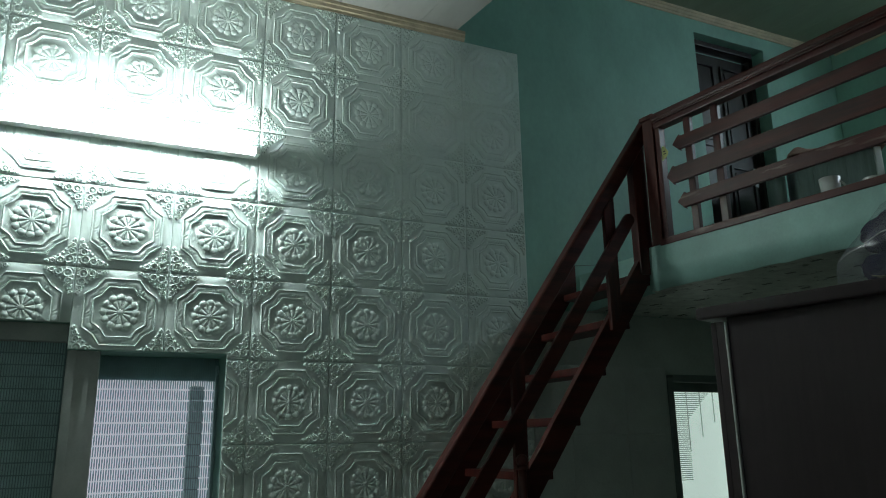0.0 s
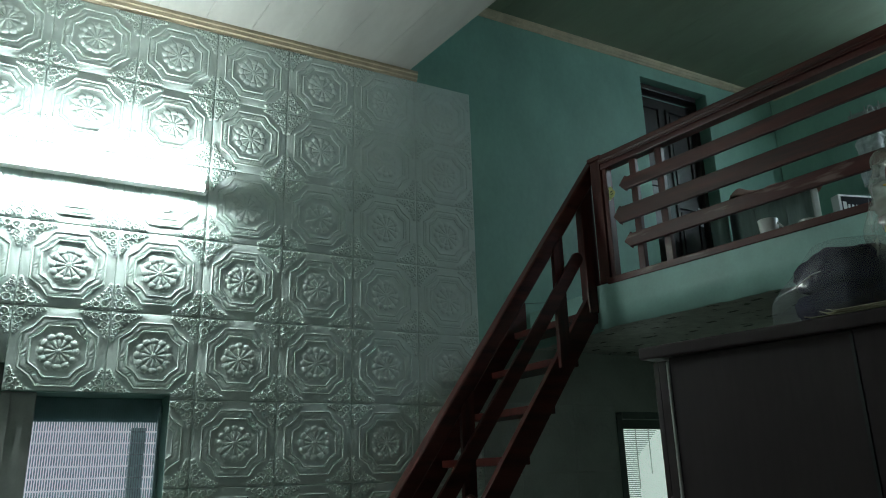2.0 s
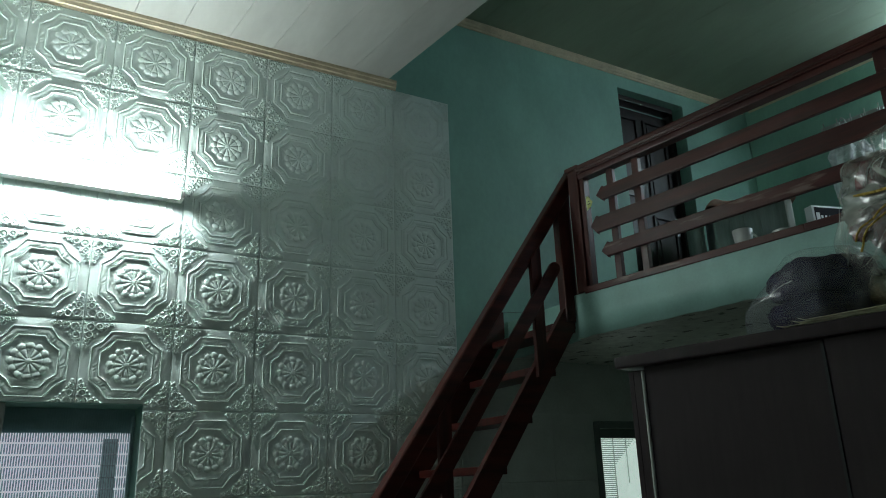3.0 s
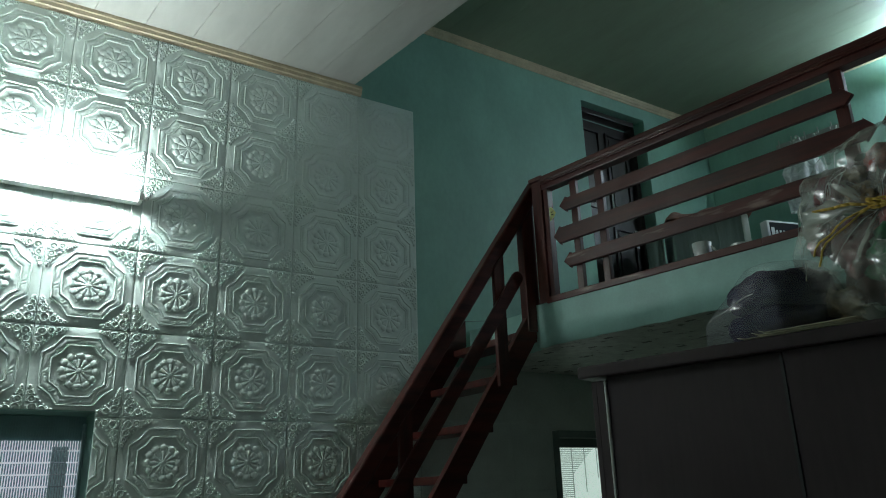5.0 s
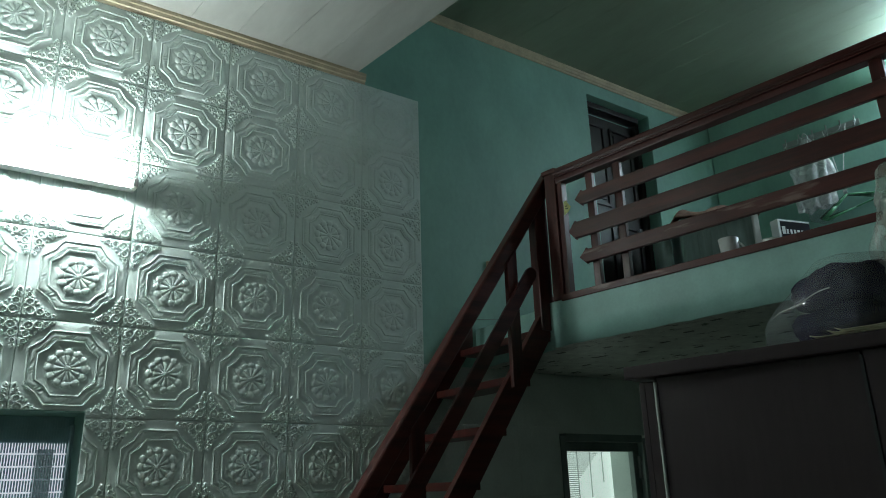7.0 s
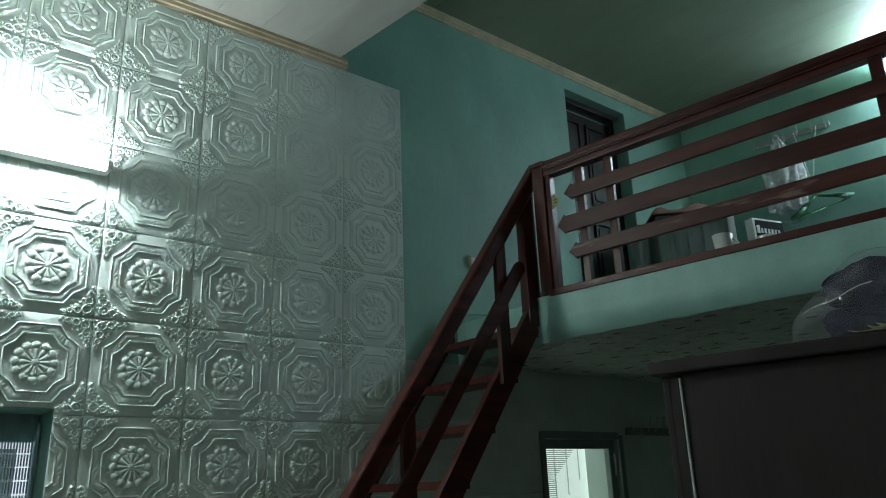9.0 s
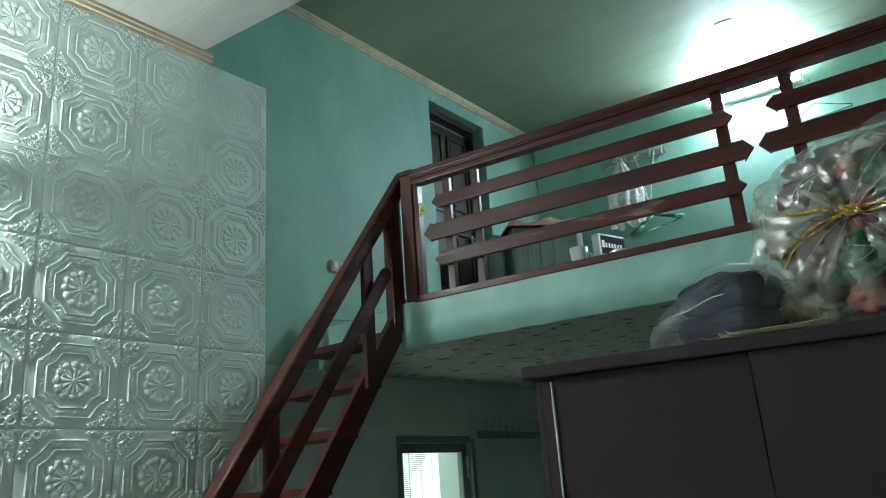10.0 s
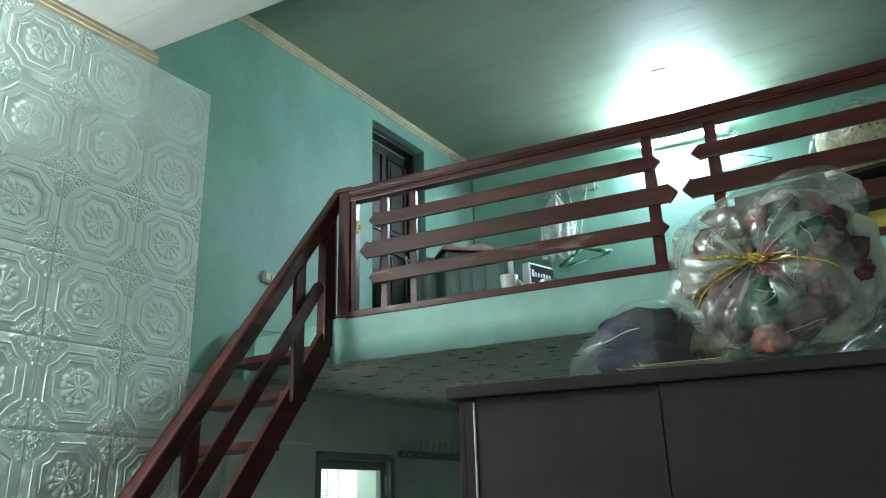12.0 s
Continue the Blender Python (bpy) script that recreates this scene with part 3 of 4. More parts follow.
# ---- bags and paper on the wardrobe ----
CLEAR = film("clear_bag_film", (0.60, 0.63, 0.55), (0.11, 0.6), 0.2, 0.06, 7.0, centre=(-0.03, 0.0), bump=0.45)
LOOSE = film("loose_bag_film", (0.60, 0.63, 0.56), (0.10, 0.48), 0.14, 0.08, 10.0, bump=0.5)
WRAP = film("clear_wrap_film", (0.7, 0.72, 0.68), (0.04, 0.4), 0.12, 0.10, 6.0)
MILKY = film("milky_bag_film", (0.50, 0.54, 0.58), (0.10, 0.18), 0.2, 0.04, 6.0, bump=0.5)
WHITEBAG = film("white_bag_film", (0.82, 0.84, 0.84), (0.45, 0.8), 0.3, 0.05, 12.0)
# pale film for highlight strands along the folds, and for a seam
GLINT = film("film_glint_and_seam", (0.85, 0.88, 0.84), (0.5, 0.5), 0.12, 0.15, plain=True)
ROLL = material("cream_rolled_film", (0.56, 0.57, 0.43), 0.4, var=0.12, scale=9, fine=40, bump=0.4)
# dark brown for the shade deep between the bundles
CORE_SHADE = material("dark_brown_core_shade", (0.075, 0.045, 0.035), 0.8, var=0.5, scale=18, bump=0.5)
NAVY = material("navy_cloth", (0.016, 0.011, 0.036), 0.9, spec=0.05, var=0.35, scale=14, fine=70, bump=0.5)
MAROON = material("maroon_cloth", (0.13, 0.03, 0.03), 0.6, var=0.4, scale=25, bump=0.4)
REDDISH = material("coral_cloth", (0.30, 0.06, 0.045), 0.6, var=0.35, scale=25, bump=0.4)
LEAF = material("bright_green_cloth", (0.03, 0.13, 0.055), 0.6, var=0.4, scale=25, bump=0.4)
TAN = material("tan_cloth", (0.22, 0.16, 0.09), 0.6, var=0.4, scale=25, bump=0.4)
TIE = material("yellow_string", (0.55, 0.36, 0.05), 0.6, var=0.2, scale=20, bump=0.2)
PAPER = material("yellowed_paper", (0.62, 0.58, 0.42), 0.8, var=0.12, scale=12, bump=0.15)


class Sack:
    """The shape of a filled bag: a lumpy ball with a flat base, drawn together at the direction knot."""

    def __init__(self, radii, knot, seed, pleats=15, pinch=0.2, rough=0.06, flat=-0.86, square=0.0, crease=0.05, facet=0.0):
        self.radii, self.k, self.o = radii, Vector(knot).normalized(), Vector((seed, seed * 2, 0))
        self.e = self.k.orthogonal().normalized()
        self.f = self.k.cross(self.e)
        self.pleats, self.pinch, self.rough, self.flat, self.square = pleats, pinch, rough, flat, square
        self.crease, self.facet = crease, facet

    def at(self, d, lift=0.0):
        """The place on the skin in the direction d."""
        o, th = self.o, d.angle(self.k, 0)
        ph = math.atan2(d.dot(self.f), d.dot(self.e))
        g = 1 + lift + self.rough * (1.6 * noise.noise(d * 1.6 + o) + noise.noise(d * 4 + o) + 0.35 * abs(noise.noise(d * 11 + o)))
        fold = abs(math.sin(0.5 * self.pleats * ph + 3 * noise.noise(d * 2 + o)))
        g += self.crease * (fold - 0.6) * math.exp(-th / 1.1) * min(1, th / 0.15)
        g += self.facet * (noise.cell(d * 5.5 + o) + 0.6 * noise.cell(d * 11 + o))
        g -= self.pinch * math.exp(-(th / 0.26) ** 2)
        g *= 1 - self.square * (max(abs(d.x), abs(d.y), abs(d.z)) - 0.8)
        p = d * g
        if p.z < self.flat:
            p.z = self.flat + 0.04 * noise.noise(d * 9)
            p.x, p.y = p.x * 1.06, p.y * 1.06
        return Vector((p.x * self.radii[0], p.y * self.radii[1], p.z * self.radii[2]))

    def ray(self, th, ph):
        """The direction th away from the knot, towards ph."""
        return (self.k * math.cos(th) + (self.e * math.cos(ph) + self.f * math.sin(ph)) * math.sin(th)).normalized()


def sack(bm, radii, knot, seed, sub=5, **more):
    shape = Sack(radii, knot, seed, **more)
    for v in bmesh.ops.create_icosphere(bm, subdivisions=sub, radius=1)["verts"]:
        v.co = shape.at(v.co.normalized())
    return shape


def ridges(shape, count, seed, name, mat, parent, reach=(0.5, 1.5), radial=True, width=0.0022):
    """Pale strands for the glints on folded film; they stand a little proud of a bag's skin."""
    rng = random.Random(seed)
    bm = bmesh.new()
    for _ in range(count):
        ph, end = rng.uniform(0, 6.283), rng.uniform(*reach)
        th0 = 0.06 if radial else rng.uniform(0.3, 1.6)
        turn, bow = (rng.uniform(-0.15, 0.15), 0.1) if radial else (rng.uniform(-0.5, 0.5), 0.25)
        pts = []
        for i in range(8):
            f = i / 7
            th = th0 + (end - 0.06) * f * (1 if radial else 0.28)
            pts.append(shape.at(shape.ray(th, ph + turn * f + bow * math.sin(f * 5 + ph)), 0.004 + 0.006 * math.sin(3.1 * f)))
        w = width * rng.uniform(0.5, 1.3)
        for i, (p, q) in enumerate(zip(pts, pts[1:])):
            cyl(bm, p, q, w * (1.15 - 0.13 * i), 5, w * (1.15 - 0.13 * (i + 1)))
    return part(name, bm, mat, parent, smooth=True)


def relax(bm, times):
    for _ in range(times):
        bmesh.ops.smooth_vert(bm, verts=bm.verts[:], factor=0.5, use_axis_x=True, use_axis_y=True, use_axis_z=True)


bag = thing("plastic_bag", "bulging clear plastic bag of red and green bundles tied with string", "bag", at=(2.42, 1.035, 2.005 + 0.262), rz=-12)
RX, RY, RZ = 0.245, 0.31, 0.285
SIDE, FRONT = Vector((0.352, -0.936, 0)), Vector((-0.936, -0.352, 0))   # along and out of the bag's broad front
knot = (-0.98, -0.20, 0.06)
bm = bmesh.new()
skin = sack(bm, (RX, RY, RZ), knot, 3.1, flat=-0.92, pleats=15, crease=0.10, facet=0.014, rough=0.05, pinch=0.24, square=0.38, sub=6)
relax(bm, 1)
for v in bm.verts:
    over = max(0.0, min(1.0, (v.co.dot(FRONT) - 0.14) / 0.05))
    if v.co.z < 0:
        v.co.z += over * v.co.z * 0.2
        v.co += SIDE * v.co.dot(SIDE) * 0.14 * min(1.0, -v.co.z / 0.12)
film_skin = part("bag_skin", bm, CLEAR, bag, smooth=True)
# highlights on the pleats and folds, modelled as thin pale strands
ridges(skin, 12, 5, "pleat_glint", GLINT, film_skin, (0.3, 1.1), True, 0.0010)
tagged(ridges(skin, 16, 9, "fold_glint", GLINT, film_skin, (0.3, 0.7), False, 0.0016), kind="stuff")
bm = bmesh.new()
sack(bm, (0.14, 0.165, 0.125), (-0.5, 0.75, 0.2), 8.7, pleats=14, crease=0.12, pinch=0.2, flat=-2, facet=0.02)
relax(bm, 1)
bulge = part("bag_bulge", bm, LOOSE, bag, smooth=True)
bulge.location = SIDE * 0.135 + FRONT * 0.02 + Vector((0, 0, 0.185))
# added inner core, dark so that the gaps between bundles look shaded
bm = bmesh.new()
sack(bm, (RX * 0.7, RY * 0.78, RZ * 0.74), knot, 12.0, pleats=0, pinch=0, rough=0.2, flat=-0.98, sub=4)
part("dark_core", bm, CORE_SHADE, bag, "dark core that stands for the shaded gaps between bundles", smooth=True)
rng = random.Random(21)


def bundle(mat, side, up, size, deep=1.0):
    """A crumpled bundle that presses against the film from inside."""
    bm = bmesh.new()
    sack(bm, (size * 0.62, size * rng.uniform(0.85, 1.1), size * rng.uniform(0.7, 0.95)), (-1, rng.uniform(-0.6, 0.6), rng.uniform(-0.6, 0.6)), rng.uniform(0, 50), pleats=9, pinch=0.3, rough=0.2, crease=0.16, flat=-2, sub=4)
    ob = part("cloth_lump", bm, mat, bag, smooth=True)
    out = RX * math.sqrt(max(0.03, 1 - (side / 0.34) ** 2 - (up / 0.30) ** 2))
    way = (SIDE * side + FRONT * out + Vector((0, 0, up))).normalized()
    ob.location = skin.at(way) * deep - way * size * 0.78


for mat, side, up, size in ((MAROON, -0.18, 0.115, 0.062), (REDDISH, -0.02, 0.13, 0.036), (MAROON, 0.17, 0.145, 0.105), (LEAF, 0.075, 0.075, 0.066), (REDDISH, 0.005, 0.03, 0.05),
                            (MAROON, -0.14, -0.075, 0.078), (LEAF, -0.03, -0.105, 0.066), (MAROON, 0.20, -0.075, 0.085), (MAROON, 0.055, -0.165, 0.064), (REDDISH, -0.03, -0.22, 0.055),
                            (TAN, -0.21, -0.21, 0.055), (MAROON, -0.25, -0.02, 0.05), (TAN, 0.13, 0.03, 0.055), (MAROON, 0.0, -0.04, 0.055), (LEAF, 0.03, 0.12, 0.045), (TAN, -0.09, 0.06, 0.05)):
    bundle(mat, side, up, size)
for i in range(26):
    a = rng.uniform(0, 6.283)
    r = rng.uniform(0.1, 0.27)
    bundle(rng.choice((MAROON, TAN, MAROON, LEAF, REDDISH)), r * math.cos(a), r * math.sin(a) * 0.85, rng.uniform(0.025, 0.045), 0.84)
bm = bmesh.new()
ring = []
for i in range(30):
    f = i / 29
    a = radians(38 - 112 * f)
    c = SIDE * 0.272 * math.cos(a) + Vector((0, 0, 0.235 * math.sin(a))) + FRONT * (0.085 + 0.03 * math.sin(f * 9))
    outward = (SIDE * math.cos(a) + Vector((0, 0, math.sin(a)))).normalized()
    w = (0.026 + 0.012 * noise.noise((f * 9, 2, 0))) * min(1, 6 * f + 0.25, 6 * (1 - f) + 0.25)
    ring.append([bm.verts.new(c + outward * w * 1.25 * math.cos(radians(36 * k)) + FRONT * w * 0.6 * math.sin(radians(36 * k))) for k in range(10)])
for p, q in zip(ring, ring[1:]):
    for k in range(10):
        bm.faces.new((p[k], p[(k + 1) % 10], q[(k + 1) % 10], q[k]))
bm.faces.new(ring[0][::-1]), bm.faces.new(ring[-1])
bmesh.ops.recalc_face_normals(bm, faces=bm.faces[:])
part("rolled_rim", bm, ROLL, bag, "cream rolled film along the rim", smooth=True)
kp = skin.at(Vector(knot).normalized(), 0.06)
bm = bmesh.new()
for a, ln, bend in ((170, 0.15, 0.01), (163, 0.16, 0.0), (196, 0.19, -0.05), (12, 0.05, -0.02), (-32, 0.15, -0.01), (205, 0.21, -0.06)):
    c, t = math.cos(radians(a)), math.sin(radians(a))
    pts = []
    for i in range(9):
        f = i / 8
        tgt = kp + SIDE * c * ln * f + Vector((0, 0, t * ln * f * 0.6 + bend * f * f))
        pts.append(skin.at(tgt.normalized() if i else Vector(knot).normalized(), 0.05) if f > 0.25 else tgt + FRONT * 0.012)
    tube_path(bm, pts, 0.0026, 6)
for a in range(3):
    tube_path(bm, [kp + FRONT * (0.012 + 0.006 * a) + SIDE * 0.024 * math.cos(t * 0.8 + a) + Vector((0, 0, 0.013 * math.sin(t * 0.8))) for t in range(9)], 0.0032, 6)
part("string", bm, TIE, bag, "yellow tie string", smooth=True)

navy = thing("plastic_bag", "milky plastic bag holding folded navy blue cloth", "bag", at=(2.37, 1.46, 2.005 + 0.10), rz=-20)
bm = bmesh.new()
nskin = sack(bm, (0.17, 0.245, 0.155), (-0.1, 1, -0.4), 5.2, pleats=7, pinch=0.02, rough=0.05, flat=-0.66, facet=0.008, crease=0.03, square=0.15)
relax(bm, 3)
for v in bm.verts:
    lift = max(0.0, min(1.0, (v.co.y + 0.06) / 0.30))
    v.co.z = -0.10 + (v.co.z + 0.10) * (1 - 0.72 * lift)
    v.co.z = max(v.co.z, -0.098)
navy_skin = part("bag_skin", bm, MILKY, navy, smooth=True)
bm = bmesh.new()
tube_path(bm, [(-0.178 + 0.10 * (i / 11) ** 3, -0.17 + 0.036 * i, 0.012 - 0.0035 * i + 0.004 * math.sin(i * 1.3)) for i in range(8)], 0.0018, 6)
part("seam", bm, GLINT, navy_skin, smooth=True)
for z, h, w, y in ((-0.048, 0.054, 0.155, -0.05), (0.040, 0.072, 0.150, -0.06)):
    bm = bmesh.new()
    sack(bm, (0.136, w, h), (0, 0, 1), 6 + z * 20, pleats=0, pinch=0, rough=0.05, flat=-2, sub=5, square=0.75, crease=0)
    for v in bm.verts:
        v.co.z += 0.006 * noise.noise(v.co * 28)
        v.co.z *= 1 - 0.45 * max(0, v.co.y / w) if z > 0 else 1
    ob = part("folded_cloth", bm, NAVY, navy, smooth=True)
    ob.location = (-0.005, y, z)

sheets = thing("paper_stack", "few yellowed folded paper sheets under the bag", "paper", at=(2.235, 1.30, 2.006), rz=-78)
for i, (dx, w) in enumerate(((0.0, 0.32), (0.02, 0.27), (0.03, 0.25))):
    bm = bmesh.new()
    bmesh.ops.create_grid(bm, x_segments=14, y_segments=4, size=0.5, matrix=Matrix.Diagonal((w, 0.10, 1, 1)))
    for v in bm.verts:
        v.co.z += 0.003 + 0.0045 * i + 0.003 * noise.noise((v.co.x * 12 + i, v.co.y * 9, i)) + (0.006 if v.co.x < -w * 0.45 else 0)
        v.co.x += dx
        v.co.y += 0.02 - 0.006 * i
    g = bmesh.ops.solidify(bm, geom=bm.faces[:], thickness=0.0016)
    part("sheet", bm, PAPER, sheets)

# ---- things on the loft ----
MACHINE = material("grey_green_appliance_cover", (0.22, 0.28, 0.26), 0.5, var=0.14, scale=6, fine=40, bump=0.2, stretch=(1, 5, 0.4))
TOWEL = material("pinkish_brown_towel", (0.36, 0.20, 0.16), 0.85, var=0.2, scale=20, fine=140, bump=0.5)
INK = material("black_print", (0.02, 0.02, 0.024), 0.7, var=0.1, bump=0.02, spec=0.08)
REDPRINT = material("red_print", (0.45, 0.08, 0.05), 0.45, var=0.15, bump=0.02)
YELLOW = material("yellow_card", (0.62, 0.46, 0.10), 0.6, var=0.15, scale=10, bump=0.1)
STRAW = material("pale_straw_band", (0.66, 0.58, 0.34), 0.7, var=0.25, scale=30, bump=0.3)
HANGER = material("green_plastic_hanger", (0.10, 0.36, 0.18), 0.35, var=0.15, bump=0.03)
WIRE = material("dark_green_wire", (0.03, 0.05, 0.045), 0.5, var=0.1, bump=0.02)
HANGER2 = material("dark_green_plastic_hanger", (0.03, 0.10, 0.06), 0.35, var=0.15, bump=0.03)

washer = thing("washing_machine", "grey covered washing machine with a pale corner post", "washing machine", at=(5.235, 3.735, SLAB_TOP), rz=48)
bm = bmesh.new()
box(bm, (0, 0, 0.475), (0.40, 0.57, 0.95))
bmesh.ops.bevel(bm, geom=[e for e in bm.edges], offset=0.035, segments=4, profile=0.6, affect="EDGES")
part("body", bm, MACHINE, washer, smooth=False)
for dy in (-0.06, 0.06, 0.16):
    boxes("seam_rib", MACHINE, [((-0.201, dy, 0.46), (0.006, 0.012, 0.86))], washer, bev=0.002)
boxes("corner_post", WHITE_PLASTIC, [((-0.19, -0.27, 0.475), (0.05, 0.05, 0.945))], washer, "white corner post", bev=0.012)
bm = bmesh.new()
bmesh.ops.create_grid(bm, x_segments=24, y_segments=24, size=0.33, matrix=Matrix.Diagonal((0.72, 0.97, 1, 1)))
for v in bm.verts:
    edge = max(abs(v.co.x) / 0.72, abs(v.co.y) / 0.97) / 0.33
    v.co.z = 0.018 + 0.10 * (noise.noise((v.co.x * 7, v.co.y * 5, 2)) + 0.45) * (1 - edge ** 4) - 0.03 * edge ** 6
bmesh.ops.solidify(bm, geom=bm.faces[:], thickness=0.012)
towel = tagged(part("towel", bm, TOWEL, smooth=True), "pinkish brown towel crumpled over the washing machine", "towel")
towel.matrix_basis = pose(5.235, 3.735, SLAB_TOP + 0.965, 0, 0, 48)
bin_ = thing("bin", "small rounded grey plastic bin beside the washing machine", "bin", at=(4.86, 3.93, SLAB_TOP))
bm = bmesh.new()
cyl(bm, (0, 0, 0), (0, 0, 0.87), 0.058, 24, 0.068)
bin_body = part("body", bm, MACHINE, bin_, smooth=True)
bm = bmesh.new()
bmesh.ops.create_uvsphere(bm, u_segments=24, v_segments=10, radius=0.071, matrix=Matrix.Translation((0, 0, 0.87)) @ Matrix.Diagonal((1, 1, 0.5, 1)))
part("lid", bm, MACHINE, bin_body, smooth=True)

carton = thing("carton", "white carton with a black printed side and red figures", "box", at=(5.53, 3.27, SLAB_TOP), rz=74)
box_body = boxes("box_body", WHITE_PLASTIC, [((0, 0, 0.435), (0.075, 0.30, 0.87))], carton, bev=0.004)
boxes("black_print", INK, [((-0.0387, -0.008, 0.775), (0.002, 0.275, 0.16))], box_body, "black printed band")
boxes("red_print", REDPRINT, [((-0.0387, -0.008, 0.62), (0.002, 0.275, 0.14))], box_body, "red printed band")
for i, w in enumerate((0.040, 0.024, 0.024, 0.024, 0.028, 0.022, 0.026)):
    boxes("lettering_bar", WHITE_PLASTIC, [((-0.0402, 0.105 - i * 0.034, 0.775 + (0.008 if i == 0 else 0)), (0.002, w * 0.75, 0.06 if i == 0 else 0.036))], box_body)
for y in (0.10, 0.06, 0.0, -0.05):
    boxes("figure_bar", WHITE_PLASTIC, [((-0.0402, y, 0.665), (0.002, 0.022, 0.07))], box_body)
cup = thing("cup", "small white plastic cup on the loft edge", "cup", at=on_rail(0.985, 0.13, SLAB_TOP))
bm = bmesh.new()
cyl(bm, (0, 0, 0), (0, 0, 0.125), 0.036, 28, 0.048)
bmesh.ops.delete(bm, geom=[f for f in bm.faces if f.normal.z > 0.9], context="FACES")
bmesh.ops.solidify(bm, geom=bm.faces[:], thickness=0.003)
part("cup_body", bm, WHITE_PLASTIC, cup, smooth=True)
bm = bmesh.new()
tube_path(bm, [(0.03 * 0 + 0.01, -0.045 - 0.028 * math.sin(a * 0.52), 0.10 - 0.014 * a) for a in range(7)], 0.005, 8)
part("handle", bm, WHITE_PLASTIC, cup, smooth=True)
tin = thing("tin", "small shiny metal tin on the loft edge", "tin", at=on_rail(1.20, 0.10, SLAB_TOP))
bm = bmesh.new()
cyl(bm, (0, 0, 0), (0, 0, 0.045), 0.045, 24)
bevel(bm, 0.003)
tin_body = part("tin_body", bm, STEEL, tin)
bm = bmesh.new()
cyl(bm, (0, 0, 0.045), (0, 0, 0.056), 0.047, 24)
part("lid", bm, ALU, tin_body)

# hook rack, bag and hangers on the side wall
E8 = -82


def on_east(y, z, off=0.0):
    return (east_x(y) - off, y, z)


rack = thing("hook_rack", "dull metal hook rack on the green wall", "hook rack", at=on_east(3.24, 4.43), rz=E8)
boxes("rail", STEEL, [((0, -0.010, 0), (0.62, 0.018, 0.05))], rack, bev=0.003)
for i in range(6):
    x = -0.28 + i * 0.112
    bm = bmesh.new()
    tube_path(bm, [(x, -0.02, 0.06), (x, -0.02, -0.03), (x, -0.04, -0.045), (x, -0.06, -0.03), (x, -0.062, 0.0)], 0.006, 8)
    part("hook", bm, STEEL, rack, smooth=True)
wb = thing("carrier_bag", "crumpled white plastic carrier bag hanging from the hook rack", "bag", at=on_east(3.33, 4.42, 0.075), rz=E8)
bm = bmesh.new()
bmesh.ops.create_cone(bm, cap_ends=False, segments=48, radius1=0.15, radius2=0.02, depth=0.62, matrix=Matrix.Translation((0, 0, -0.33)))
bmesh.ops.subdivide_edges(bm, edges=[e for e in bm.edges if abs((e.verts[0].co - e.verts[1].co).z) > 0.2], cuts=22)
for v in bm.verts:
    a = math.atan2(v.co.y, v.co.x)
    f = max(0, min(1, -v.co.z / 0.62))
    r = (0.02 + 0.13 * min(1, f * 2.2) * (1 - 0.25 * max(0, f - 0.6))) * (1 + 0.16 * math.sin(9 * a + 3 * f) + 0.18 * noise.noise((a * 1.5, f * 4, 1)))
    v.co.x, v.co.y = math.cos(a) * r, math.sin(a) * r * 0.45
    v.co.z += 0.05 * noise.noise((a * 2, 0, 3)) * f
part("bag_body", bm, WHITEBAG, wb, smooth=True)
bm = bmesh.new()
sack(bm, (0.12, 0.05, 0.12), (0, 0, 1), 14, pleats=8, pinch=0.2, flat=-3, sub=4)
ob = part("bag_lower", bm, MILKY, wb, smooth=True)
ob.location = (0.03, 0, -0.66)
for sx in (-1, 1):
    bm = bmesh.new()
    tube_path(bm, [(sx * 0.03, -0.01, -0.06), (sx * 0.022, -0.015, 0.0), (0.0, -0.02, 0.03)], 0.006, 7)
    part("bag_handle", bm, WHITEBAG, wb, smooth=True)


def hanger(name, label, y, z, mat, width=0.40, tilt=0.0, spin=E8, off=0.06, r=0.0045, neck=0.0):
    t = thing(name, label, "hanger", "hangers on the loft wall", at=on_east(y, z, off), rz=spin)
    bm = bmesh.new()
    hook = [(0.0, 0, -0.06 - neck), (0.0, 0, -0.02), (0.012, 0, 0.0), (0.028, 0, 0.006), (0.036, 0, -0.012)]
    tube_path(bm, hook, r * 0.8, 7)
    part("hook", bm, STEEL, t, smooth=True)
    bm = bmesh.new()
    w = width / 2
    tri = [(0, 0, -0.06), (w * 0.5, 0, -0.095 - 0.02), (w, 0, -0.17), (w * 0.97, 0, -0.185), (0, 0, -0.185), (-w * 0.97, 0, -0.185), (-w, 0, -0.17), (-w * 0.5, 0, -0.115), (0, 0, -0.06)]
    ct, st = math.cos(radians(tilt)), math.sin(radians(tilt))
    tri = [(x * ct - (zz + 0.06) * st, yy, x * st + (zz + 0.06) * ct - 0.06) for x, yy, zz in tri]
    tube_path(bm, [(x, yy, zz - neck) for x, yy, zz in tri], r, 7)
    part("frame", bm, mat, t, smooth=True)
    return t


for i in range(6):
    hanger("hanger", "green plastic clothes hanger hanging in a bunch", 3.135 - 0.012 * i, 3.90 - 0.006 * i, HANGER2 if i < 3 else HANGER, 0.46, 4 + 3 * i, E8 + 6 * i - 8, 0.05 + 0.018 * i, 0.006)
bm = bmesh.new()
tube_path(bm, [on_east(3.02, 4.43, 0.05), on_east(3.07, 4.2, 0.06), on_east(3.12, 3.91, 0.07)], 0.004)
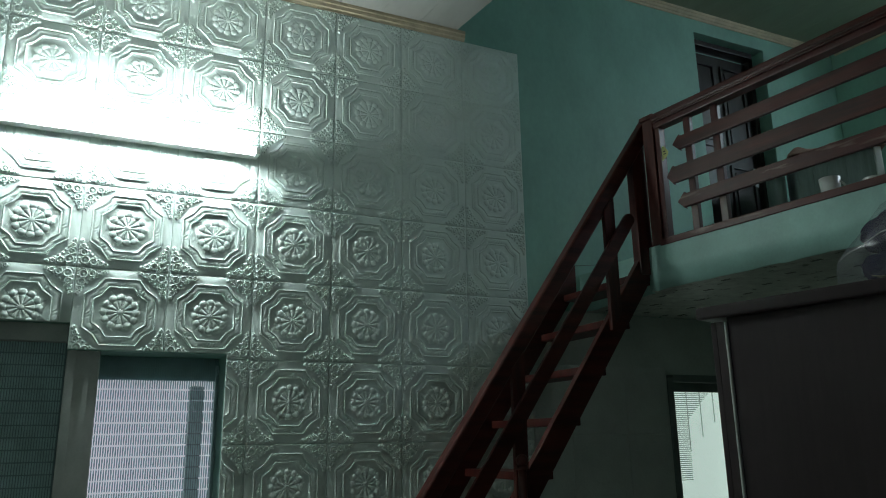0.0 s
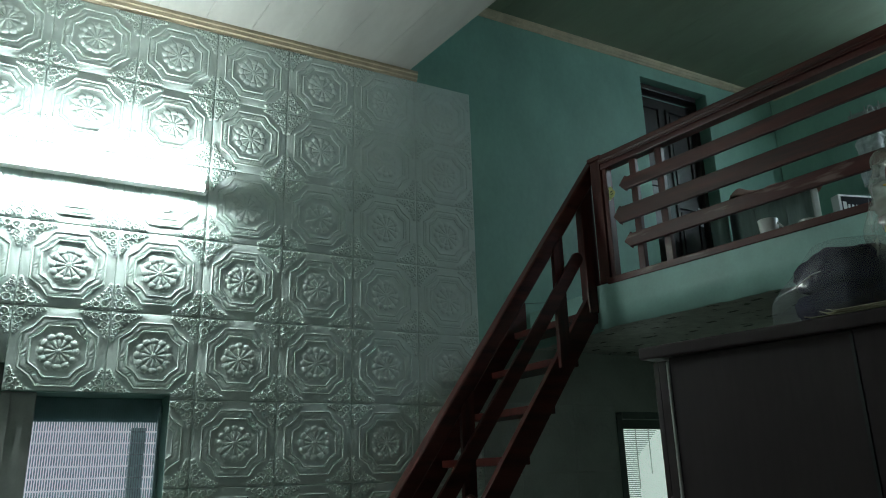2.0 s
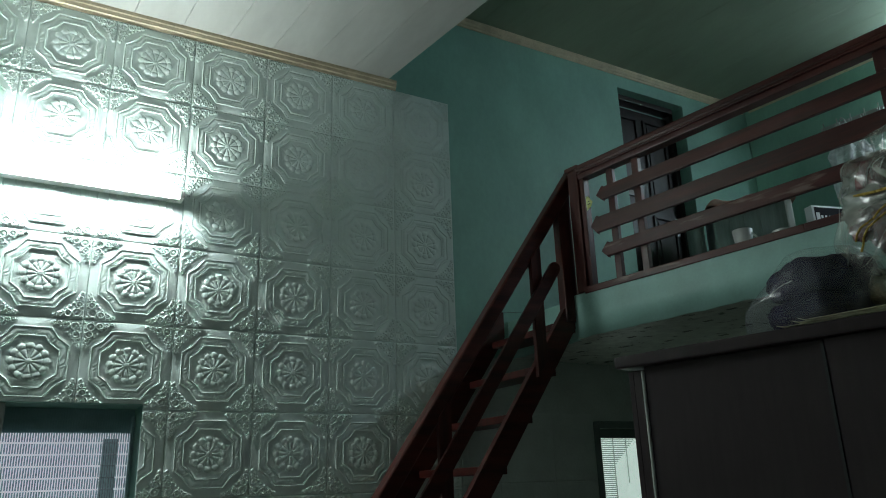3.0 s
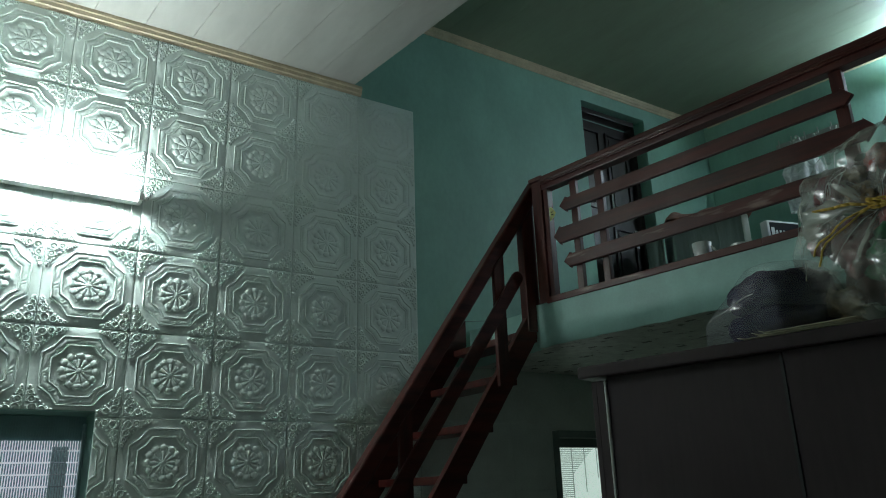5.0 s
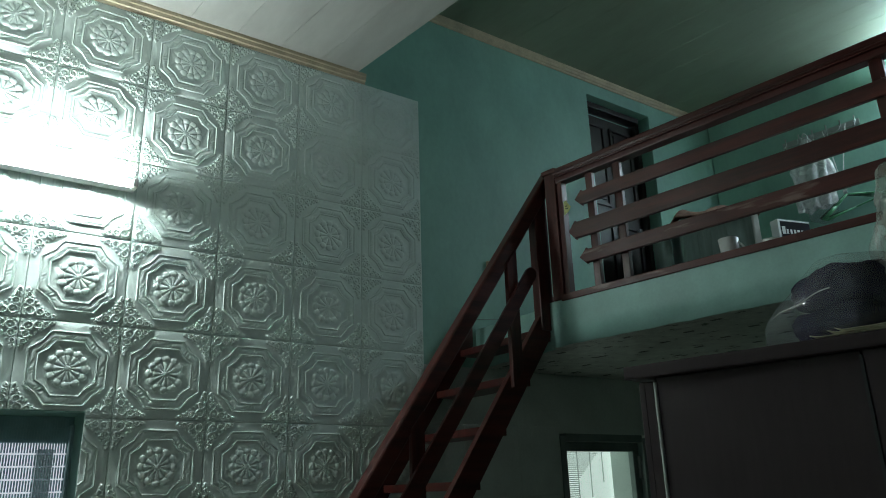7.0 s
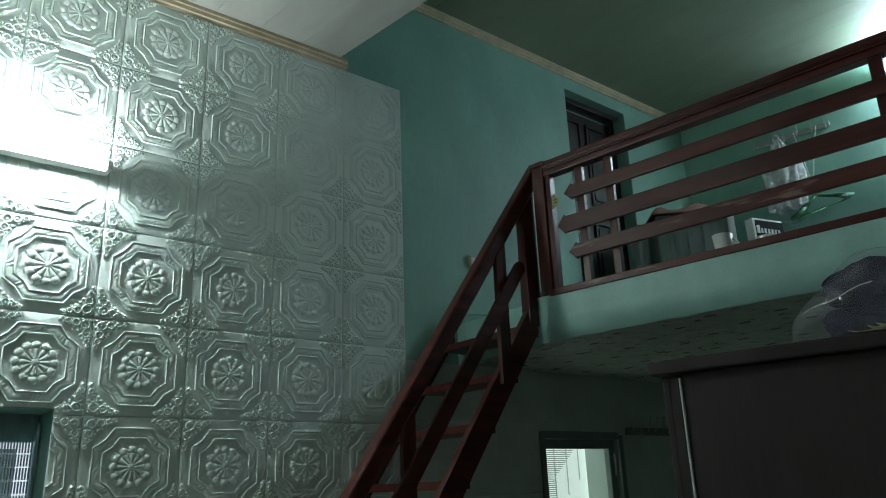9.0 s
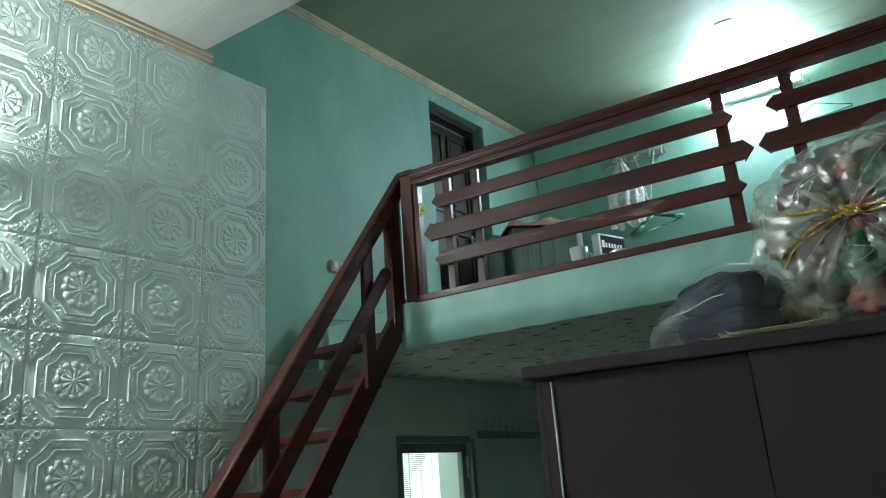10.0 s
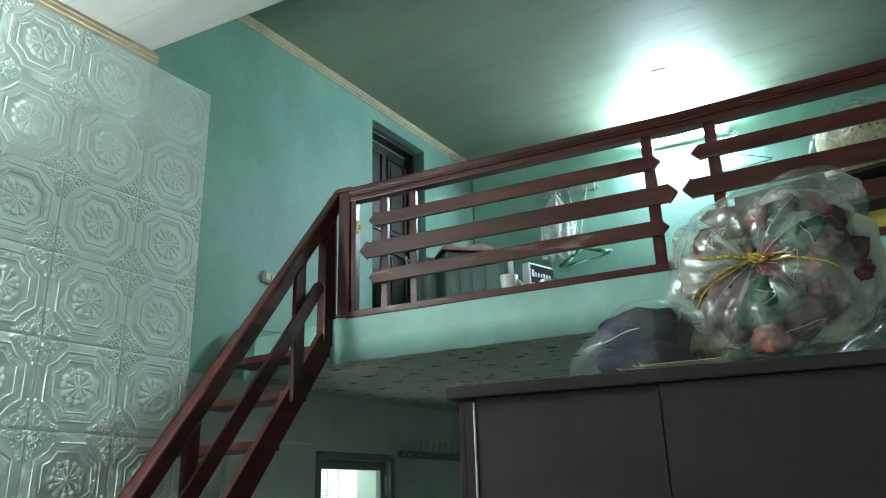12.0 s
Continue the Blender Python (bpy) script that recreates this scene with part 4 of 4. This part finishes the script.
tube_path(bm, [on_east(3.20, 4.43, 0.05), on_east(3.16, 4.2, 0.06), on_east(3.125, 3.91, 0.07)], 0.004)
tagged(part("cord", bm, WHITE_PLASTIC, smooth=True), "white cord loop holding the hangers on the rack", "cord")
hanger("hanger", "thin dark wire hanger hanging under the tube lamp", 1.70, 4.655, WIRE, 0.50, 4, E8, 0.03, 0.004, 0.14)
bm = bmesh.new()
box(bm, on_east(1.70, 4.672, 0.03), (0.05, 0.012, 0.012), -8)
tagged(part("nail", bm, STEEL), "steel nail in the green wall", "nail")

cab = thing("cabinet", "dark brown low cabinet against the loft wall", "cabinet", at=(6.21, 0.75, SLAB_TOP), rz=-8)
boxes("body", WARDROBE, [((0.0, 0, 0.65), (0.46, 1.94, 1.30))], cab, bev=0.006)
for y in (-0.48, 0.48):
    boxes("door", WARDROBE, [((-0.238, y, 0.66), (0.016, 0.93, 1.20))], cab, bev=0.004)
rnd = thing("wrapped_basket", "round basket wrapped in clear plastic with a straw band", "basket", at=(5.58, 0.73, SLAB_TOP + 1.02))
bm = bmesh.new()
cyl(bm, (0, 0, 0.0), (0, 0, 0.33), 0.29, 40, 0.32)
bevel(bm, 0.02)
part("band", bm, STRAW, rnd, smooth=False)
bm = bmesh.new()
bmesh.ops.create_uvsphere(bm, u_segments=40, v_segments=16, radius=0.315, matrix=Matrix.Translation((0, 0, 0.33)) @ Matrix.Diagonal((1, 1, 0.5, 1)))
for v in bm.verts:
    v.co += v.co.normalized() * 0.012 * noise.noise(v.co * 14)
part("top", bm, MACHINE, rnd, smooth=True)
bm = bmesh.new()
sack(bm, (0.345, 0.35, 0.30), (0.2, 0, 1), 31, flat=-0.8, pinch=0.0)
ob = part("wrap", bm, WRAP, rnd, smooth=True)
ob.location = (0, 0, 0.25)
for i in range(9):
    a = radians(150 + 9 * i)
    boxes("mark_bar", REDPRINT, [((0, 0, 0), (0.004, 0.016, 0.02))], rnd).matrix_basis = pose(0.318 * math.cos(a), 0.318 * math.sin(a), 0.24, 0, 0, math.degrees(a))
stand = thing("stand", "dark brown wooden stand carrying the wrapped basket", "stand", at=(5.62, 0.73, SLAB_TOP), rz=-8)
boxes("top_board", WARDROBE, [((0, 0, 1.005), (0.52, 0.56, 0.03))], stand, bev=0.004)
for dx in (-0.22, 0.22):
    for dy in (-0.24, 0.24):
        boxes("leg", WARDROBE, [((dx, dy, 0.495), (0.045, 0.045, 0.99))], stand, bev=0.003)
boxes("shelf", WARDROBE, [((0, 0, 0.80), (0.46, 0.50, 0.022))], stand, bev=0.003)
boxes_y = thing("yellow_carton", "yellow carton lying behind the loft railing", "box", at=(3.83, 0.60, SLAB_TOP), rz=-5)
boxes("box_body", YELLOW, [((0, 0, 0.085), (0.24, 0.36, 0.17))], boxes_y, bev=0.004)
boxes("flap", YELLOW, [((0.0, 0.0, 0.174), (0.22, 0.34, 0.008))], boxes_y)

# ---- small wall things ----
charm = thing("paper_charm", "small yellow paper charm stuck on the railing post", "paper", at=on_rail(0.112, 0.02, 3.185), rz=TURN)
bm = bmesh.new()
slab_xz(bm, [(0.0, 0.055), (0.02, 0.06), (0.062, 0.0), (0.045, -0.03), (0.0, -0.055)], -0.003, 0.0)
part("paper", bm, material("pale_yellow_paper", (0.55, 0.55, 0.20), 0.6, var=0.15, scale=30, bump=0.1), charm)
charm.scale = (0.75, 1, 0.75)
boxes("print_bar", INK, [((0.024, -0.0045, 0.012), (0.02, 0.002, 0.006)), ((0.028, -0.0045, -0.008), (0.026, 0.002, 0.006))], charm)
sock = thing("wall_switch", "cream double wall switch on the green wall", "switch", at=(3.385, WALL, 3.10))
plate = boxes("plate", CORNICE, [((0, -0.012, 0), (0.115, 0.024, 0.075))], sock, bev=0.005)
for x in (-0.026, 0.026):
    boxes("rocker", WHITE_PLASTIC, [((x, -0.026, 0), (0.034, 0.010, 0.045))], plate, bev=0.003)
coat = thing("hook_rack", "dark wall hook rack beside the glazed door", "hook rack", at=(5.22, WALL, 2.05))
boxes("board", GREENFRAME, [((0, -0.009, -0.02), (0.88, 0.016, 0.055))], coat, bev=0.003)
for i in range(10):
    x = -0.40 + 0.089 * i
    bm = bmesh.new()
    tube_path(bm, [(x, -0.016, -0.03), (x, -0.045, -0.02), (x + 0.004, -0.062, 0.03), (x + 0.006, -0.07, 0.075)], 0.0055, 8)
    bmesh.ops.create_uvsphere(bm, u_segments=10, v_segments=6, radius=0.010, matrix=Matrix.Translation((x + 0.006, -0.07, 0.08)))
    part("hook", bm, STEEL, coat, smooth=True)
bm = bmesh.new()
tube_path(bm, [(5.25, 4.192, 3.60), (5.21, 4.16, 3.62), (5.15, 4.10, 3.605), (5.12, 4.07, 3.62), (5.11, 4.05, 3.60)], 0.004)
tagged(part("cable", bm, BLACK, smooth=True), "thin black cable hanging behind the washing machine", "cable")
bm = bmesh.new()
tube_path(bm, [(3.18, 4.196, 2.72), (3.40, 4.196, 2.745), (3.62, 4.195, 2.76), (3.85, 4.196, 2.80)], 0.0022, 6)
tagged(part("cable", bm, GREENFRAME, smooth=True), "thin dark cable along the green wall", "cable")
clip = thing("ceiling_clip", "small pale plastic clip on the loft ceiling", "clip", at=(5.48, 2.036, CEIL_HIGH), rz=-82)
boxes("plate", WHITE_PLASTIC, [((0, 0, -0.003), (0.13, 0.018, 0.006))], clip, bev=0.003)

# ---- pressed panels on the wall (built last) ----


def relief(u, v, strength=1.0):
    """Height of the pressed pattern; u and v run from -1 to 1 across one panel."""
    au, av = np.abs(u), np.abs(v)
    h = np.zeros_like(u)
    cut = (au + av) / 1.49
    cut = cut + 0.045 * np.clip(1 - np.abs(au - av) / 0.40, 0, 1)
    d = np.maximum(np.maximum(au, av), cut)
    line = lambda c, w: np.exp(-((d - c) / w) ** 4)
    # a rounded moulding between two thin fillets
    h += 0.0066 * line(0.770, 0.014) + 0.0066 * line(0.575, 0.013)
    band = np.clip(1 - ((d - 0.672) / 0.062) ** 2, 0, 1) ** 0.6
    mark = np.maximum(np.exp(-(np.minimum(au, av) / 0.17) ** 4), np.exp(-((au - av) / 0.17) ** 4))
    rope = 1 - 0.5 * mark * (0.5 + 0.5 * np.sin((u - v) * 52 + 26 * np.minimum(au, av)))
    h = np.maximum(h, 0.0050 * band * rope)
    r = np.hypot(u, v)
    ang = np.arctan2(v, u)
    step = math.pi / 6
    near = (ang + step / 2) % step - step / 2
    px, py = r * np.cos(near) - 0.345, r * np.sin(near)
    dome = np.clip(1 - (px / 0.082) ** 2 - (py / 0.092) ** 2, 0, 1)
    h = np.maximum(h, 0.0078 * dome ** 0.42)
    wedge = np.clip(1 - (np.abs(py) / (0.245 * r + 0.002)) ** 2, 0, 1) * (r > 0.075) * np.clip((0.28 - r) / 0.03, 0, 1) ** 0.5
    h = np.maximum(h, 0.0068 * wedge ** 0.42)
    h = np.maximum(h, 0.0080 * np.clip(1 - (r / 0.088) ** 2, 0, 1) ** 0.4)
    p, q = np.minimum(1 - au, 9), 1 - av
    orn = np.zeros_like(u)
    for a, b, rr in ((0.16, 0.16, 0.085), (0.34, 0.13, 0.070), (0.13, 0.34, 0.070), (0.49, 0.10, 0.046), (0.10, 0.49, 0.046),
                     (0.60, 0.075, 0.028), (0.075, 0.60, 0.028)):
        dd = np.hypot(p - a, q - b)
        orn = np.maximum(orn, np.exp(-((dd - rr) / 0.019) ** 2))
        orn = np.maximum(orn, 0.9 * np.exp(-(dd / (0.34 * rr + 0.008)) ** 2))
    for i in range(9):
        f = (i + 0.5) / 9
        a, b = 0.06 + 0.62 * f, 0.06 + 0.62 * (1 - f)
        pull = 0.13 * math.sin(math.pi * f)
        orn = np.maximum(orn, np.exp(-(np.hypot(p - a + pull * 0.55, q - b + pull * 0.55) / 0.027) ** 2))
    for a in (0.07, 0.20, 0.30, 0.44):
        orn = np.maximum(orn, 0.8 * np.exp(-(np.hypot(p - a, q - 0.05) / 0.022) ** 2))
        orn = np.maximum(orn, 0.8 * np.exp(-(np.hypot(p - 0.05, q - a) / 0.022) ** 2))
    h = np.maximum(h, 0.0074 * orn ** 1.3)
    rim = np.clip((np.maximum(au, av) - 0.985) / 0.015, 0, 1)
    return strength * h + 0.0075 - 0.0030 * rim * strength ** 2


def panel_mesh(mat, u0=-1.0, u1=1.0, v0=-1.0, v1=1.0, n=120, strength=1.15):
    """One pressed panel, or a piece cut from it; it lies in x and z and faces -y."""
    nu, nv = max(8, round(n * (u1 - u0) / 2)), max(8, round(n * (v1 - v0) / 2))
    us, vv = np.meshgrid(np.linspace(u0, u1, nu + 1), np.linspace(v0, v1, nv + 1))
    half = PITCH / 2 - 0.0006
    co = np.stack([us * half, -relief(us, vv, strength), vv * half], -1).reshape(-1, 3)
    ids = np.arange((nu + 1) * (nv + 1)).reshape(nv + 1, nu + 1)
    quads = np.stack([ids[:-1, :-1], ids[:-1, 1:], ids[1:, 1:], ids[1:, :-1]], -1).reshape(-1, 4)
    ring = np.concatenate([ids[0, :], ids[1:, -1], ids[-1, -2::-1], ids[-2:0:-1, 0]])
    back = co[ring].copy()
    back[:, 1] = 0.0
    k = len(co)
    m = len(ring)
    j = np.arange(m)
    side = np.stack([ring, k + j, k + (j + 1) % m, np.roll(ring, -1)], -1)
    me = bpy.data.meshes.new("panel")
    me.from_pydata(np.concatenate([co, back]).tolist(), [], np.concatenate([quads, side]).tolist())
    me.polygons.foreach_set("use_smooth", [True] * len(quads) + [False] * m)
    me.materials.append(mat)
    if n < 150:
        return me
    # thin out the flat fields
    ob = new("panel", me)
    mod = ob.modifiers.new("thin", "DECIMATE")
    mod.ratio = 0.5
    thin = bpy.data.meshes.new_from_object(ob.evaluated_get(bpy.context.evaluated_depsgraph_get()))
    bpy.data.objects.remove(ob)
    return thin


panelled = tagged(thing("panelling", "white pressed relief panels with octagons and rosettes", "wall panelling"), kind="structure")
whole = panel_mesh(PANEL, n=208)
plain = panel_mesh(PANEL, n=48)
cut_a5 = panel_mesh(PANEL, v0=(2.19 - 2.251) / 0.216, n=208)
cut_b5 = panel_mesh(PANEL, v0=(2.063 - 2.251) / 0.216, n=208)
strip_b5 = panel_mesh(PANEL, u0=(0.961 - 0.864) / 0.216, v1=(2.0625 - 2.251) / 0.216, n=60)
cut_c6 = panel_mesh(PANEL, u0=(0.961 - 0.864) / 0.216, n=208)
rng = random.Random(11)


def lay(me, x, z, parent):
    ob = new("panel", me)
    ob.parent = parent
    ob.matrix_basis = pose(x, WALL - 0.0006 - rng.uniform(0, 0.0012), z, rng.uniform(-0.12, 0.12), 0, rng.uniform(-0.12, 0.12))
    return ob


for i in range(-3, 7):
    for j in range(1, 10):
        x, z = PITCH * i, 2.683 + PITCH * (4 - j)
        if j == 5 and i <= 0:
            lay(cut_a5, x, z, panelled)
        elif j == 5 and i <= 2:
            lay(cut_b5, x, z, panelled)
            if i == 2:
                lay(strip_b5, x, z, panelled)
        elif j >= 6 and i == 2:
            lay(cut_c6, x, z, panelled)
        elif j <= 5 or i > 2 or i < -2:
            lay(plain if i < -1 or j > 7 else whole, x, z, panelled)
painted = tagged(thing("panelling_2", "grey overpainted relief panels under the loft", "wall panelling"), kind="structure")
faint = panel_mesh(PANEL_GREY, n=72, strength=0.38)
faint_cut = panel_mesh(PANEL_GREY, u1=(3.872 - 3.735) / 0.216, n=72, strength=0.38)
for j in range(4):
    z = 1.845 - PITCH * j
    lay(faint_cut, 3.735, z, painted)
    for x in (3.303, 3.03):
        lay(faint if x > 3.2 else panel_mesh(PANEL_GREY, u0=-1, u1=0.26, n=72, strength=0.38), x, z, painted)
